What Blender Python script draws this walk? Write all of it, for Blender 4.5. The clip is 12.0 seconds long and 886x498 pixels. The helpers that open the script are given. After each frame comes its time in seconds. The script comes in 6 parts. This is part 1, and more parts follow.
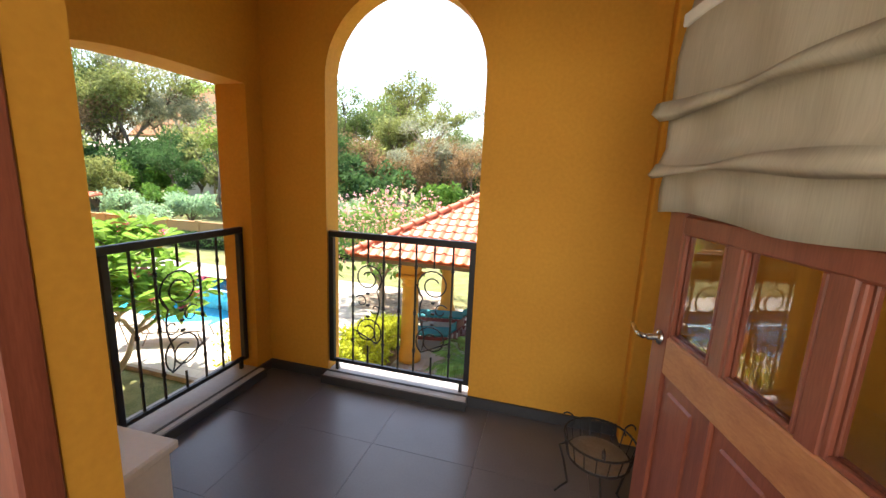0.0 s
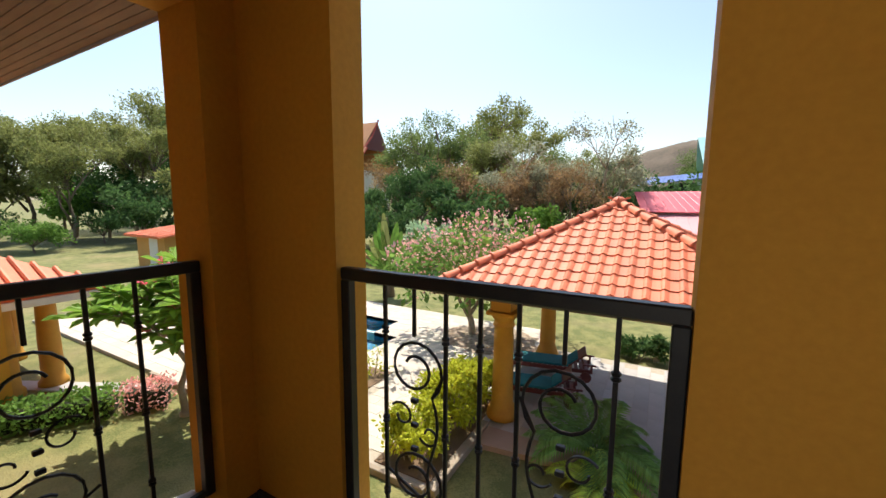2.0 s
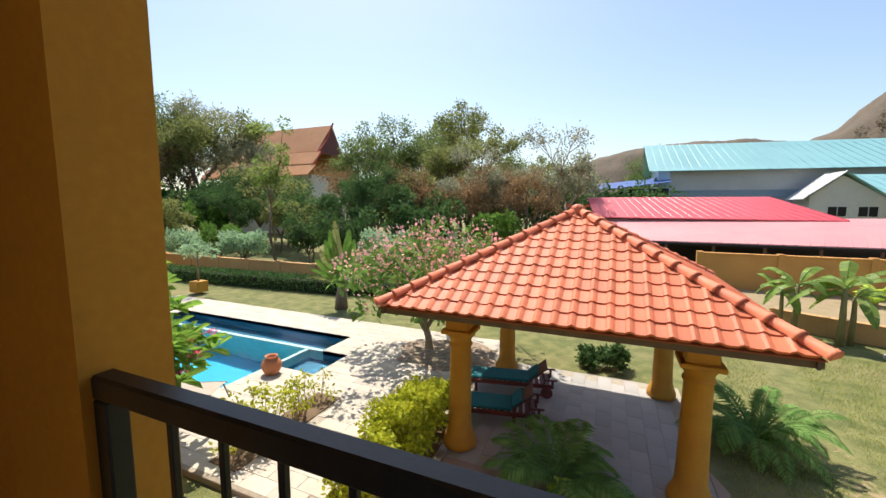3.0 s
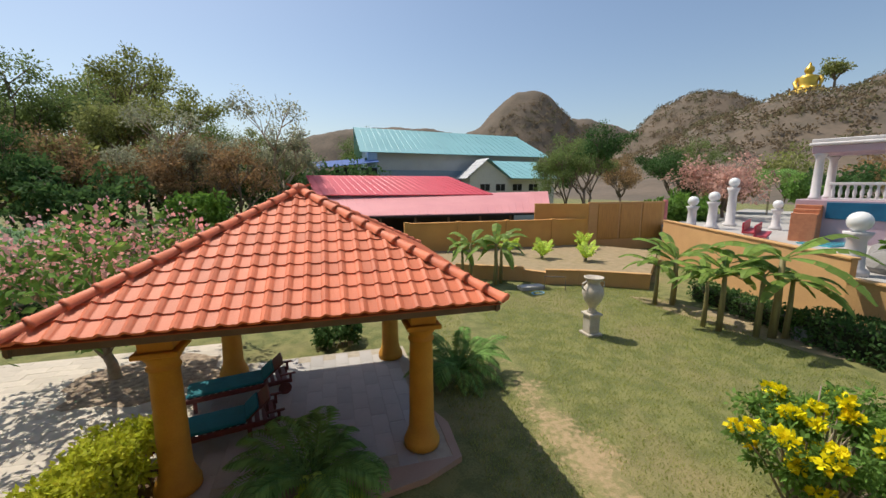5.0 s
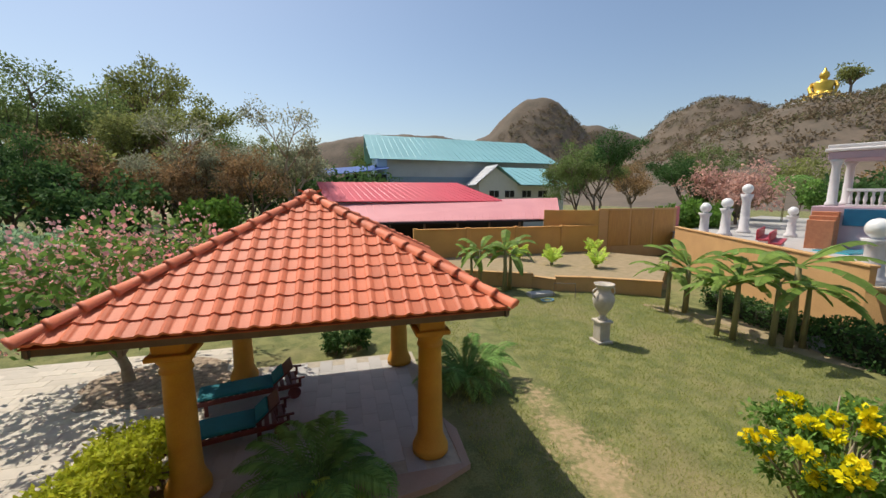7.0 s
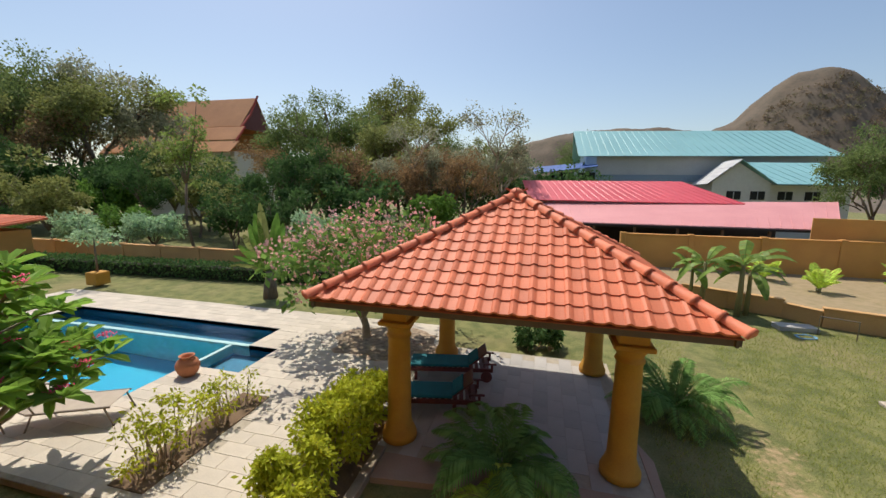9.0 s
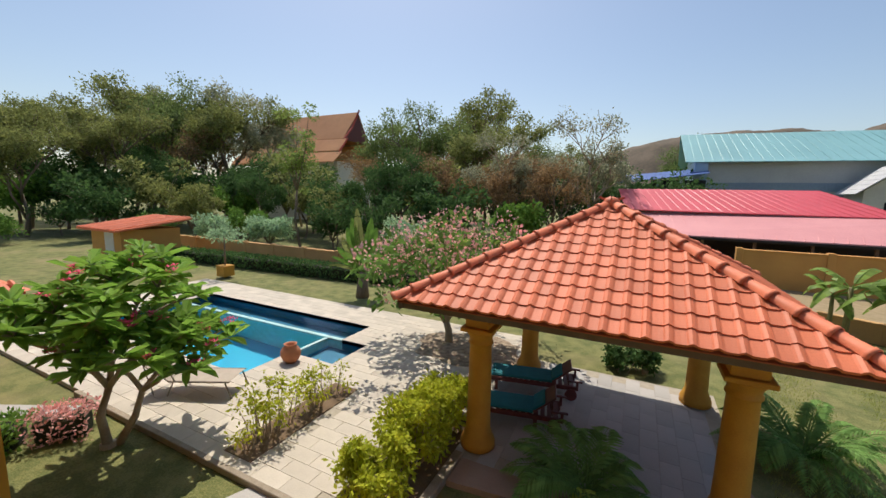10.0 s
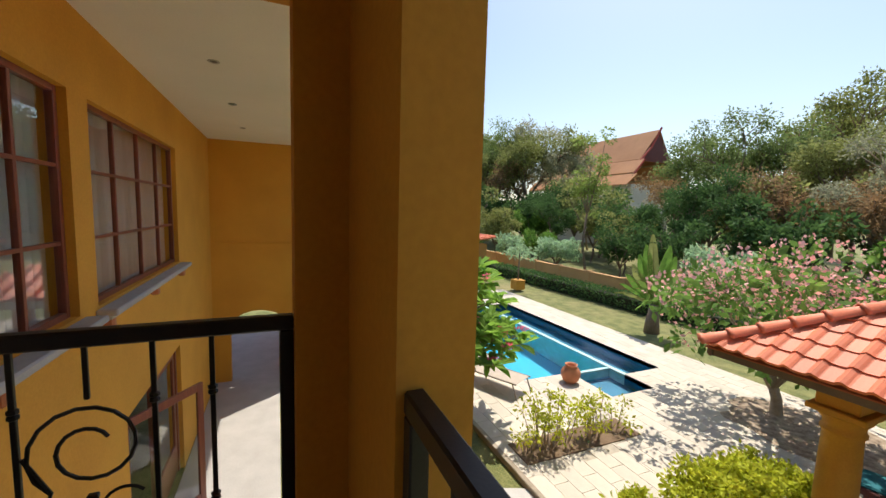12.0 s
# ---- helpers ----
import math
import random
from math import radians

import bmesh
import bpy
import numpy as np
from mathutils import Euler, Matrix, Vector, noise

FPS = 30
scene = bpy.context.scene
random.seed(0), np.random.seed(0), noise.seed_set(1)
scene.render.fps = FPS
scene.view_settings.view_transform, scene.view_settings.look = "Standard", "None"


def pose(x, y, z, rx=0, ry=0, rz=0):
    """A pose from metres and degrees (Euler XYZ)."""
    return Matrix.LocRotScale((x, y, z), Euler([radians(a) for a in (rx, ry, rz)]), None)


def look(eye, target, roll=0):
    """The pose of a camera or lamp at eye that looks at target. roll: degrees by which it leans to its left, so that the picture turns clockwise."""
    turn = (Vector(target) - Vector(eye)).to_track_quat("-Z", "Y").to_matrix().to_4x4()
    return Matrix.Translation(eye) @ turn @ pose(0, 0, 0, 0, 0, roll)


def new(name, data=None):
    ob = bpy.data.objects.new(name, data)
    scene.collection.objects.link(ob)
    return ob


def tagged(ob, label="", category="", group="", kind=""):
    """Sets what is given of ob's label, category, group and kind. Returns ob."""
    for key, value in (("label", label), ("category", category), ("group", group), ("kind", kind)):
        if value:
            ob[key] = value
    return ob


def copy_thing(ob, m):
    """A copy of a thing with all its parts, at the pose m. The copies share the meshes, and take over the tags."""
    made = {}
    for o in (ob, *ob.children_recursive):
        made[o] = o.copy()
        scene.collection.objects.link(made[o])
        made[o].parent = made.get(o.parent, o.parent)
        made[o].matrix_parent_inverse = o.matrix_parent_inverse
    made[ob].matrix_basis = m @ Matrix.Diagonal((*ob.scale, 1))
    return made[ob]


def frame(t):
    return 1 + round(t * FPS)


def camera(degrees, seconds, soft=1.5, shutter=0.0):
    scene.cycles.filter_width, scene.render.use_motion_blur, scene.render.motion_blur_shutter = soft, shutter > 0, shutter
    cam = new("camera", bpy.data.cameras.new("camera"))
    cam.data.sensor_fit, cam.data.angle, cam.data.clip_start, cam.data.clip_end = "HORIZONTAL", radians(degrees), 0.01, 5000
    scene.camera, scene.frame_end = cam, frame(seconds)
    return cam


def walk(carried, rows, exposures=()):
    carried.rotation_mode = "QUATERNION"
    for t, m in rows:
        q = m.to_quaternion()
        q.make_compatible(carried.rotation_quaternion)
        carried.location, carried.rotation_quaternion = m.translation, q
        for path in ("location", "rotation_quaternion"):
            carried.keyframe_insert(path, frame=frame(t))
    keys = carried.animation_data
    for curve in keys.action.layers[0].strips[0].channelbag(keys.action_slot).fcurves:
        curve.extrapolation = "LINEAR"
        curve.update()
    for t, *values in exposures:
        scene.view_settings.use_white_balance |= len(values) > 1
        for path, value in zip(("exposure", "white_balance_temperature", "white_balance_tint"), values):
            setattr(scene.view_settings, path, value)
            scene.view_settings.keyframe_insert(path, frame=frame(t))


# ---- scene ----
cam = camera(97.4, 12.0)
PATH = [
    (0, (2.035, -2.428, 4.426), (1.517, -0.53, 4.062), 2.5),
    (0.5, (1.963, -2.085, 4.416), (1.233, -0.262, 4.04), 1.65),
    (1, (1.816, -1.77, 4.306), (0.948, -0.002, 3.964), 1.0),
    (1.5, (1.643, -1.418, 4.257), (0.723, 0.334, 3.967), 0.7),
    (2, (1.512, -1.018, 4.256), (0.546, 0.715, 4.011), 0.35),
    (2.5, (1.404, -0.685, 4.264), (0.48, 1.075, 4.056), 0.35),
    (2.7, (1.368, -0.54, 4.294), (0.48, 1.24, 4.089), 0.35),
    (4.5, (1.300, 0.085, 4.343), (1.568, 2.043, 4.026), -0.14),
    (5, (1.27, 0.086, 4.345), (1.82, 1.981, 4.018), 0.02),
    (5.5, (1.265, 0.090, 4.341), (2.007, 1.920, 4.023), 0.07),
    (6, (1.262, 0.083, 4.345), (2.048, 1.895, 4.034), 0.1),
    (6.5, (1.265, 0.083, 4.337), (1.959, 1.934, 4.036), 0.05),
    (7, (1.262, 0.07, 4.331), (1.769, 1.982, 4.037), 0.02),
    (9, (1.23, 0.02, 4.345), (0.749, 1.937, 4.036), 0.7),
    (9.5, (1.231, 0.008, 4.346), (0.536, 1.86, 4.052), 0.9),
    (10, (1.227, -0.002, 4.343), (0.338, 1.768, 4.066), 1.15),
    (10.5, (1.225, -0.022, 4.336), (0.137, 1.635, 4.073), 1.45),
    (11, (1.197, -0.061, 4.331), (-0.125, 1.419, 4.081), 1.7),
    (11.5, (1.182, -0.119, 4.333), (-0.405, 1.077, 4.106), 1.7),
    (12, (1.159, -0.193, 4.341), (-0.672, 0.587, 4.148), 1.6),
]
EXPOSURES = [(0.0, 2.05), (0.7, 1.35), (1.5, 0.8), (2.5, 0.75), (4.3, 0.06), (10.3, 0.03), (11.5, 0.25), (12.0, 0.52)]
walk(cam, [(t, look(eye, target, roll)) for t, eye, target, roll in PATH], EXPOSURES)

# ---- world, sun ----
SUN_AZ, SUN_EL = -37.0, 60.0
w_sky = bpy.data.worlds.new("sky")
scene.world = w_sky
w_sky.use_nodes = True
wn = w_sky.node_tree
sky = wn.nodes.new("ShaderNodeTexSky")
sky.sky_type, sky.sun_disc = "NISHITA", False
sky.sun_elevation, sky.sun_rotation = radians(SUN_EL), radians(SUN_AZ)
sky.dust_density, sky.air_density = 1.3, 1.1
wn.links.new(sky.outputs[0], wn.nodes["Background"].inputs[0])
wn.nodes["Background"].inputs[1].default_value = 0.122
sl = bpy.data.lights.new("sun", "SUN")
sl.energy, sl.angle, sl.color = 4.25, radians(0.5), (1.0, 0.93, 0.82)
sun = new("sun", sl)
sv = Vector((math.sin(radians(SUN_AZ)) * math.cos(radians(SUN_EL)), math.cos(radians(SUN_AZ)) * math.cos(radians(SUN_EL)), math.sin(radians(SUN_EL))))
sun.matrix_world = look(sv * 60, (0, 0, 0))


# ---- materials ----
def M(name, col, col2=None, rough=0.7, scale=6.0, fine=60.0, bump=0.2, dist=0.01, metal=0.0, rnd=0.0, amt=1.0, trans=0.0, stretch=None, island=False, spec=0.5):
    """Surface with two scales of variation between two colours, fine relief, and variation from piece to piece."""
    m = bpy.data.materials.new(name)
    m.use_nodes = True
    n, l = m.node_tree.nodes, m.node_tree.links
    b = n["Principled BSDF"]
    col2 = col2 or tuple(c * 0.75 for c in col)
    tc = n.new("ShaderNodeTexCoord")
    src = tc.outputs["Object"]
    if stretch:
        mp = n.new("ShaderNodeMapping")
        mp.inputs["Scale"].default_value = stretch
        l.new(src, mp.inputs[0])
        src = mp.outputs[0]
    a, f = n.new("ShaderNodeTexNoise"), n.new("ShaderNodeTexNoise")
    a.inputs["Scale"].default_value, f.inputs["Scale"].default_value = scale, fine
    a.inputs["Detail"].default_value, f.inputs["Detail"].default_value = 6, 4
    l.new(src, a.inputs["Vector"]), l.new(src, f.inputs["Vector"])
    mix = n.new("ShaderNodeMath")
    mix.operation = "MULTIPLY_ADD"
    mix.inputs[1].default_value = 0.6
    l.new(a.outputs[0], mix.inputs[0])
    half = n.new("ShaderNodeMath")
    half.operation = "MULTIPLY"
    half.inputs[1].default_value = 0.4
    l.new(f.outputs[0], half.inputs[0]), l.new(half.outputs[0], mix.inputs[2])
    ramp = n.new("ShaderNodeValToRGB")
    ramp.color_ramp.elements[0].position, ramp.color_ramp.elements[1].position = 0.5 - 0.17 / amt, 0.5 + 0.17 / amt
    ramp.color_ramp.elements[0].color, ramp.color_ramp.elements[1].color = (*col2, 1), (*col, 1)
    l.new(mix.outputs[0], ramp.inputs[0])
    out = ramp.outputs[0]
    if rnd:
        hsv = n.new("ShaderNodeHueSaturation")
        r = n.new("ShaderNodeNewGeometry" if island else "ShaderNodeObjectInfo")
        mr = n.new("ShaderNodeMapRange")
        mr.inputs[3].default_value, mr.inputs[4].default_value = 1 - rnd, 1 + rnd
        l.new(r.outputs["Random Per Island" if island else "Random"], mr.inputs[0]), l.new(mr.outputs[0], hsv.inputs["Value"]), l.new(out, hsv.inputs["Color"])
        out = hsv.outputs[0]
    l.new(out, b.inputs["Base Color"])
    b.inputs["Roughness"].default_value, b.inputs["Metallic"].default_value = rough, metal
    b.inputs["Specular IOR Level"].default_value = spec
    if bump:
        bp = n.new("ShaderNodeBump")
        bp.inputs["Strength"].default_value, bp.inputs["Distance"].default_value = bump, dist
        l.new(mix.outputs[0], bp.inputs["Height"]), l.new(bp.outputs[0], b.inputs["Normal"])
    if trans:
        tr = n.new("ShaderNodeBsdfTranslucent")
        ms = n.new("ShaderNodeMixShader")
        ms.inputs[0].default_value = trans
        l.new(out, tr.inputs[0]), l.new(b.outputs[0], ms.inputs[1]), l.new(tr.outputs[0], ms.inputs[2]), l.new(ms.outputs[0], n["Material Output"].inputs[0])
    return m


def glass(name, col=(1, 1, 1), rough=0.0, ior=1.45):
    m = bpy.data.materials.new(name)
    m.use_nodes = True
    b = m.node_tree.nodes["Principled BSDF"]
    b.inputs["Base Color"].default_value = (*col, 1)
    b.inputs["Transmission Weight"].default_value, b.inputs["Roughness"].default_value, b.inputs["IOR"].default_value = 1.0, rough, ior
    return m


ochre = M("ochre_render", (0.72, 0.35, 0.036), (0.60, 0.275, 0.025), 0.8, 1.3, 45, 0.35, 0.006)
ochre_out = M("sunlit_ochre_render", (0.62, 0.33, 0.09), (0.50, 0.25, 0.07), 0.85, 1.0, 40, 0.35, 0.006)
garden_wall = M("peach_garden_render", (0.62, 0.36, 0.15), (0.48, 0.27, 0.11), 0.9, 0.8, 30, 0.3, 0.006)
slate_tile = M("dark_slate_tile", (0.13, 0.13, 0.15), (0.10, 0.10, 0.115), 0.33, 3, 90, 0.08, 0.002, rnd=0.06)
slate_dark = M("dark_skirting", (0.05, 0.047, 0.048), None, 0.5, 5, 80, 0.1, 0.002)
sill_paint = M("grey_ledge_paint", (0.45, 0.43, 0.42), (0.36, 0.34, 0.33), 0.6, 4, 70, 0.15, 0.003)
white_paint = M("white_soffit_paint", (0.8, 0.76, 0.69), (0.74, 0.7, 0.63), 0.85, 1, 50, 0.05, 0.002)
iron = M("black_wrought_iron", (0.018, 0.018, 0.02), (0.03, 0.028, 0.027), 0.42, 20, 150, 0.25, 0.002, metal=0.3)
wood = M("reddish_hardwood", (0.30, 0.085, 0.045), (0.17, 0.042, 0.022), 0.35, 3, 30, 0.15, 0.002, stretch=(8, 8, 0.8))
wood_worn = M("sun_worn_hardwood", (0.50, 0.22, 0.09), (0.34, 0.12, 0.05), 0.4, 3, 30, 0.15, 0.002, stretch=(2, 2, 6))
soffit_wood = M("brown_slat_soffit", (0.23, 0.12, 0.075), (0.15, 0.075, 0.045), 0.6, 2, 40, 0.2, 0.003, stretch=(1, 8, 8), rnd=0.12)
tile_clay = M("terracotta_roof_tile", (0.74, 0.205, 0.09), (0.60, 0.155, 0.068), 0.62, 5, 60, 0.25, 0.004, rnd=0.13)
tile_clay_i = M("terracotta_roof_tile_rest", (0.74, 0.205, 0.09), (0.60, 0.155, 0.068), 0.62, 5, 60, 0.25, 0.004, rnd=0.13, island=True)
tile_under = M("roof_batten_clay", (0.42, 0.11, 0.05), None, 0.8, 5, 60, 0.2, 0.004)
fascia = M("grey_brown_fascia", (0.16, 0.115, 0.08), (0.10, 0.07, 0.05), 0.7, 4, 60, 0.3, 0.004)
col_paint = M("yellow_column_paint", (0.60, 0.31, 0.035), (0.48, 0.22, 0.025), 0.7, 3, 50, 0.3, 0.006)
stone = M("cream_sandstone_slab", (0.60, 0.53, 0.43), (0.47, 0.41, 0.33), 0.8, 2.5, 45, 0.3, 0.004, rnd=0.09)
stone_i = M("cream_sandstone_slab_rest", (0.60, 0.53, 0.43), (0.47, 0.41, 0.33), 0.8, 2.5, 45, 0.3, 0.004, rnd=0.09, island=True)
stone_grey = M("grey_paving_slab", (0.48, 0.45, 0.42), (0.37, 0.35, 0.32), 0.75, 2.5, 45, 0.25, 0.004, rnd=0.08)
grout = M("sandy_grout", (0.46, 0.40, 0.31), None, 0.95, 8, 60, 0.4, 0.004)
kerb_m = M("weathered_kerb", (0.40, 0.33, 0.25), (0.24, 0.19, 0.13), 0.9, 3, 40, 0.4, 0.006)
pink_slab = M("pinkish_apron_concrete", (0.42, 0.30, 0.23), (0.33, 0.23, 0.17), 0.85, 2, 40, 0.3, 0.004)
soil = M("dry_soil", (0.20, 0.13, 0.075), (0.12, 0.075, 0.04), 0.95, 5, 40, 0.8, 0.02)
pool_blue = M("turquoise_pool_tile", (0.003, 0.33, 0.48), (0.003, 0.29, 0.44), 0.4, 2, 40, 0.05, 0.002)
pool_deep = M("dark_blue_pool_tile", (0.006, 0.12, 0.22), (0.005, 0.085, 0.17), 0.4, 3, 60, 0.05, 0.002)
pool_rim = M("pale_pool_divider", (0.45, 0.68, 0.66), None, 0.5, 6, 60, 0.1, 0.002)
terracotta = M("terracotta_pot", (0.55, 0.22, 0.10), (0.42, 0.15, 0.07), 0.75, 6, 60, 0.3, 0.004)
bark = M("grey_brown_bark", (0.25, 0.19, 0.14), (0.13, 0.095, 0.065), 0.9, 8, 50, 0.8, 0.02, stretch=(3, 3, 0.7))
pale_bark = M("pale_branch_bark", (0.45, 0.37, 0.27), (0.3, 0.23, 0.16), 0.85, 8, 50, 0.5, 0.01)
stem_green = M("banana_stem", (0.30, 0.27, 0.10), (0.19, 0.14, 0.06), 0.6, 6, 40, 0.3, 0.006, stretch=(4, 4, 0.6))


def leaf(name, a, b, rough=0.7, trans=0.42, rnd=0.3):
    a, b = [tuple(min(0.9, c * 2.2) for c in q) for q in (a, b)]
    return M(name, a, b, rough, 0.5, 8, 0, trans=trans, rnd=rnd, island=True, spec=0.12)


lf_green = leaf("mid_green_leaf", (0.10, 0.17, 0.035), (0.06, 0.11, 0.025))
lf_dark = leaf("dark_green_leaf", (0.045, 0.085, 0.025), (0.028, 0.055, 0.018))
lf_olive = leaf("olive_leaf", (0.15, 0.16, 0.05), (0.09, 0.10, 0.035))
lf_dry = leaf("dry_brown_leaf", (0.19, 0.118, 0.06), (0.12, 0.085, 0.042))
lf_grey = leaf("greyish_dusty_leaf", (0.20, 0.20, 0.13), (0.12, 0.125, 0.08))
lf_silver = leaf("silvery_green_leaf", (0.22, 0.30, 0.18), (0.13, 0.19, 0.11))
lf_lime = leaf("lime_yellow_leaf", (0.30, 0.29, 0.024), (0.15, 0.185, 0.02))
lf_bright = leaf("bright_green_leaf", (0.085, 0.15, 0.025), (0.05, 0.10, 0.018))
lf_scrub = leaf("dull_scrub_leaf", (0.12, 0.088, 0.055), (0.08, 0.062, 0.038))
lf_olive_dull = leaf("dull_olive_scrub_leaf", (0.11, 0.10, 0.055), (0.075, 0.072, 0.04))
lf_lime_dull = leaf("light_green_leaf", (0.15, 0.19, 0.05), (0.10, 0.14, 0.035))
lf_muted = leaf("muted_green_leaf", (0.105, 0.135, 0.045), (0.065, 0.09, 0.03))
lf_pale_pink = leaf("pale_pink_blossom", (0.33, 0.21, 0.17), (0.24, 0.14, 0.11))
lf_frangi = leaf("glossy_frangipani_leaf", (0.135, 0.215, 0.035), (0.08, 0.145, 0.025), 0.5)
lf_palm = leaf("palm_leaflet", (0.12, 0.20, 0.055), (0.07, 0.13, 0.035))
lf_palm_y = leaf("yellow_green_leaflet", (0.36, 0.42, 0.08), (0.2, 0.28, 0.05))
lf_banana = leaf("banana_leaf", (0.13, 0.185, 0.04), (0.08, 0.125, 0.028), 0.4)
lf_yellow = leaf("yellow_blossom", (0.6, 0.42, 0.006), (0.52, 0.3, 0.006), 0.6, 0.3, 0.15)
lf_pink = leaf("pink_blossom", (0.55, 0.27, 0.25), (0.45, 0.18, 0.17), 0.6, 0.3, 0.2)
lf_red = leaf("red_pink_blossom", (0.62, 0.06, 0.12), (0.5, 0.04, 0.08), 0.6, 0.3, 0.2)
grass_m = leaf("grass_blade", (0.19, 0.20, 0.06), (0.14, 0.16, 0.04), 0.8, 0.6, 0.15)


# ---- mesh tools ----
class G:
    """Collects vertices and faces of one mesh."""

    def __init__(s):
        s.v, s.f = [], []

    def add(s, vs, fs):
        o = len(s.v)
        s.v += [tuple(p) for p in vs]
        s.f += [tuple(i + o for i in q) for q in fs]
        return s

    def box(s, a, b, bev=0.0, m=None):
        a, b = [min(p, q) for p, q in zip(a, b)], [max(p, q) for p, q in zip(a, b)]
        bev = min(bev, *[(q - p) * 0.45 for p, q in zip(a, b)])
        sg = [(x, y, z) for x in (0, 1) for y in (0, 1) for z in (0, 1)]
        if bev <= 0:
            vs = [[(a[k], b[k])[c[k]] for k in range(3)] for c in sg]
            fs = [(0, 1, 3, 2), (4, 6, 7, 5), (0, 4, 5, 1), (2, 3, 7, 6), (0, 2, 6, 4), (1, 5, 7, 3)]
        else:
            vs, ix = [], {}
            for c in sg:
                for k in range(3):
                    ix[c, k] = len(vs)
                    vs.append([(a[j], b[j])[c[j]] + (0 if j == k else (bev, -bev)[c[j]]) for j in range(3)])
            fs = []
            for k in range(3):
                i, j = (k + 1) % 3, (k + 2) % 3
                for e in (0, 1):
                    q = []
                    for u, w in ((0, 0), (1, 0), (1, 1), (0, 1)):
                        c = [0, 0, 0]
                        c[k], c[i], c[j] = e, u, w
                        q.append(ix[tuple(c), k])
                    fs.append(q if e else q[::-1])
                for u in (0, 1):
                    for w in (0, 1):
                        c0, c1 = [0, 0, 0], [0, 0, 0]
                        c0[i] = c1[i] = u
                        c0[j] = c1[j] = w
                        c1[k] = 1
                        q = [ix[tuple(c0), i], ix[tuple(c1), i], ix[tuple(c1), j], ix[tuple(c0), j]]
                        fs.append(q[::-1] if u == w else q)
            for c in sg:
                q = [ix[c, 0], ix[c, 1], ix[c, 2]]
                fs.append(q if sum(c) % 2 else q[::-1])
        if m is not None:
            vs = [m @ Vector(p) for p in vs]
        return s.add(vs, fs)

    def tube(s, pts, r, n=6, close=True):
        pts = [Vector(p) for p in pts]
        rs = r if isinstance(r, (list, tuple)) else [r] * len(pts)
        vs, fs = [], []
        up = Vector((0.13, 0.21, 0.97))
        for i, p in enumerate(pts):
            d = (pts[min(i + 1, len(pts) - 1)] - pts[max(i - 1, 0)]).normalized()
            x = d.cross(up)
            x = (x if x.length > 0.05 else d.cross(Vector((1, 0, 0)))).normalized()
            y = d.cross(x)
            vs += [p + (x * math.cos(k * math.tau / n) + y * math.sin(k * math.tau / n)) * rs[i] for k in range(n)]
        for i in range(len(pts) - 1):
            fs += [(i * n + k, i * n + (k + 1) % n, (i + 1) * n + (k + 1) % n, (i + 1) * n + k) for k in range(n)]
        if close:
            fs += [tuple(range(n))[::-1], tuple(range((len(pts) - 1) * n, len(pts) * n))]
        return s.add(vs, fs)

    def lathe(s, prof, at=(0, 0, 0), n=20):
        vs = [(at[0] + r * math.cos(k * math.tau / n), at[1] + r * math.sin(k * math.tau / n), at[2] + z) for r, z in prof for k in range(n)]
        fs = [(i * n + k, i * n + (k + 1) % n, (i + 1) * n + (k + 1) % n, (i + 1) * n + k) for i in range(len(prof) - 1) for k in range(n)]
        return s.add(vs, fs + [tuple(range(n))[::-1], tuple(range((len(prof) - 1) * n, len(prof) * n))])

    def prism(s, poly, lift):
        """A flat outline of 3D points pushed along lift."""
        n = len(poly)
        lift = Vector(lift)
        vs = [Vector(p) for p in poly] + [Vector(p) + lift for p in poly]
        return s.add(vs, [tuple(range(n))[::-1], tuple(range(n, 2 * n))] + [(i, (i + 1) % n, n + (i + 1) % n, n + i) for i in range(n)])


def mesh(name, g, material, smooth=False, fix=True):
    me = bpy.data.meshes.new(name)
    me.from_pydata(g.v, [], g.f)
    if fix and len(g.f) < 6000:
        bm = bmesh.new()
        bm.from_mesh(me)
        bmesh.ops.recalc_face_normals(bm, faces=bm.faces)
        bm.to_mesh(me)
        bm.free()
    if smooth:
        me.polygons.foreach_set("use_smooth", [True] * len(me.polygons))
    me.materials.append(material)
    return me


def part(name, g, material, parent=None, label="", smooth=False, fix=True):
    ob = new(name, mesh(name, g, material, smooth, fix))
    ob.parent = parent
    return tagged(ob, label)


def thing(name, label, category, at=(0, 0, 0), group="", rz=0.0):
    ob = new(name)
    ob.matrix_basis = pose(*at, 0, 0, rz)
    return tagged(ob, label, category, group)


def struct(name, g, material, label, smooth=False):
    return tagged(part(name, g, material, None, label, smooth), kind="structure", category=name.split("_")[0])


rng = np.random.default_rng(7)


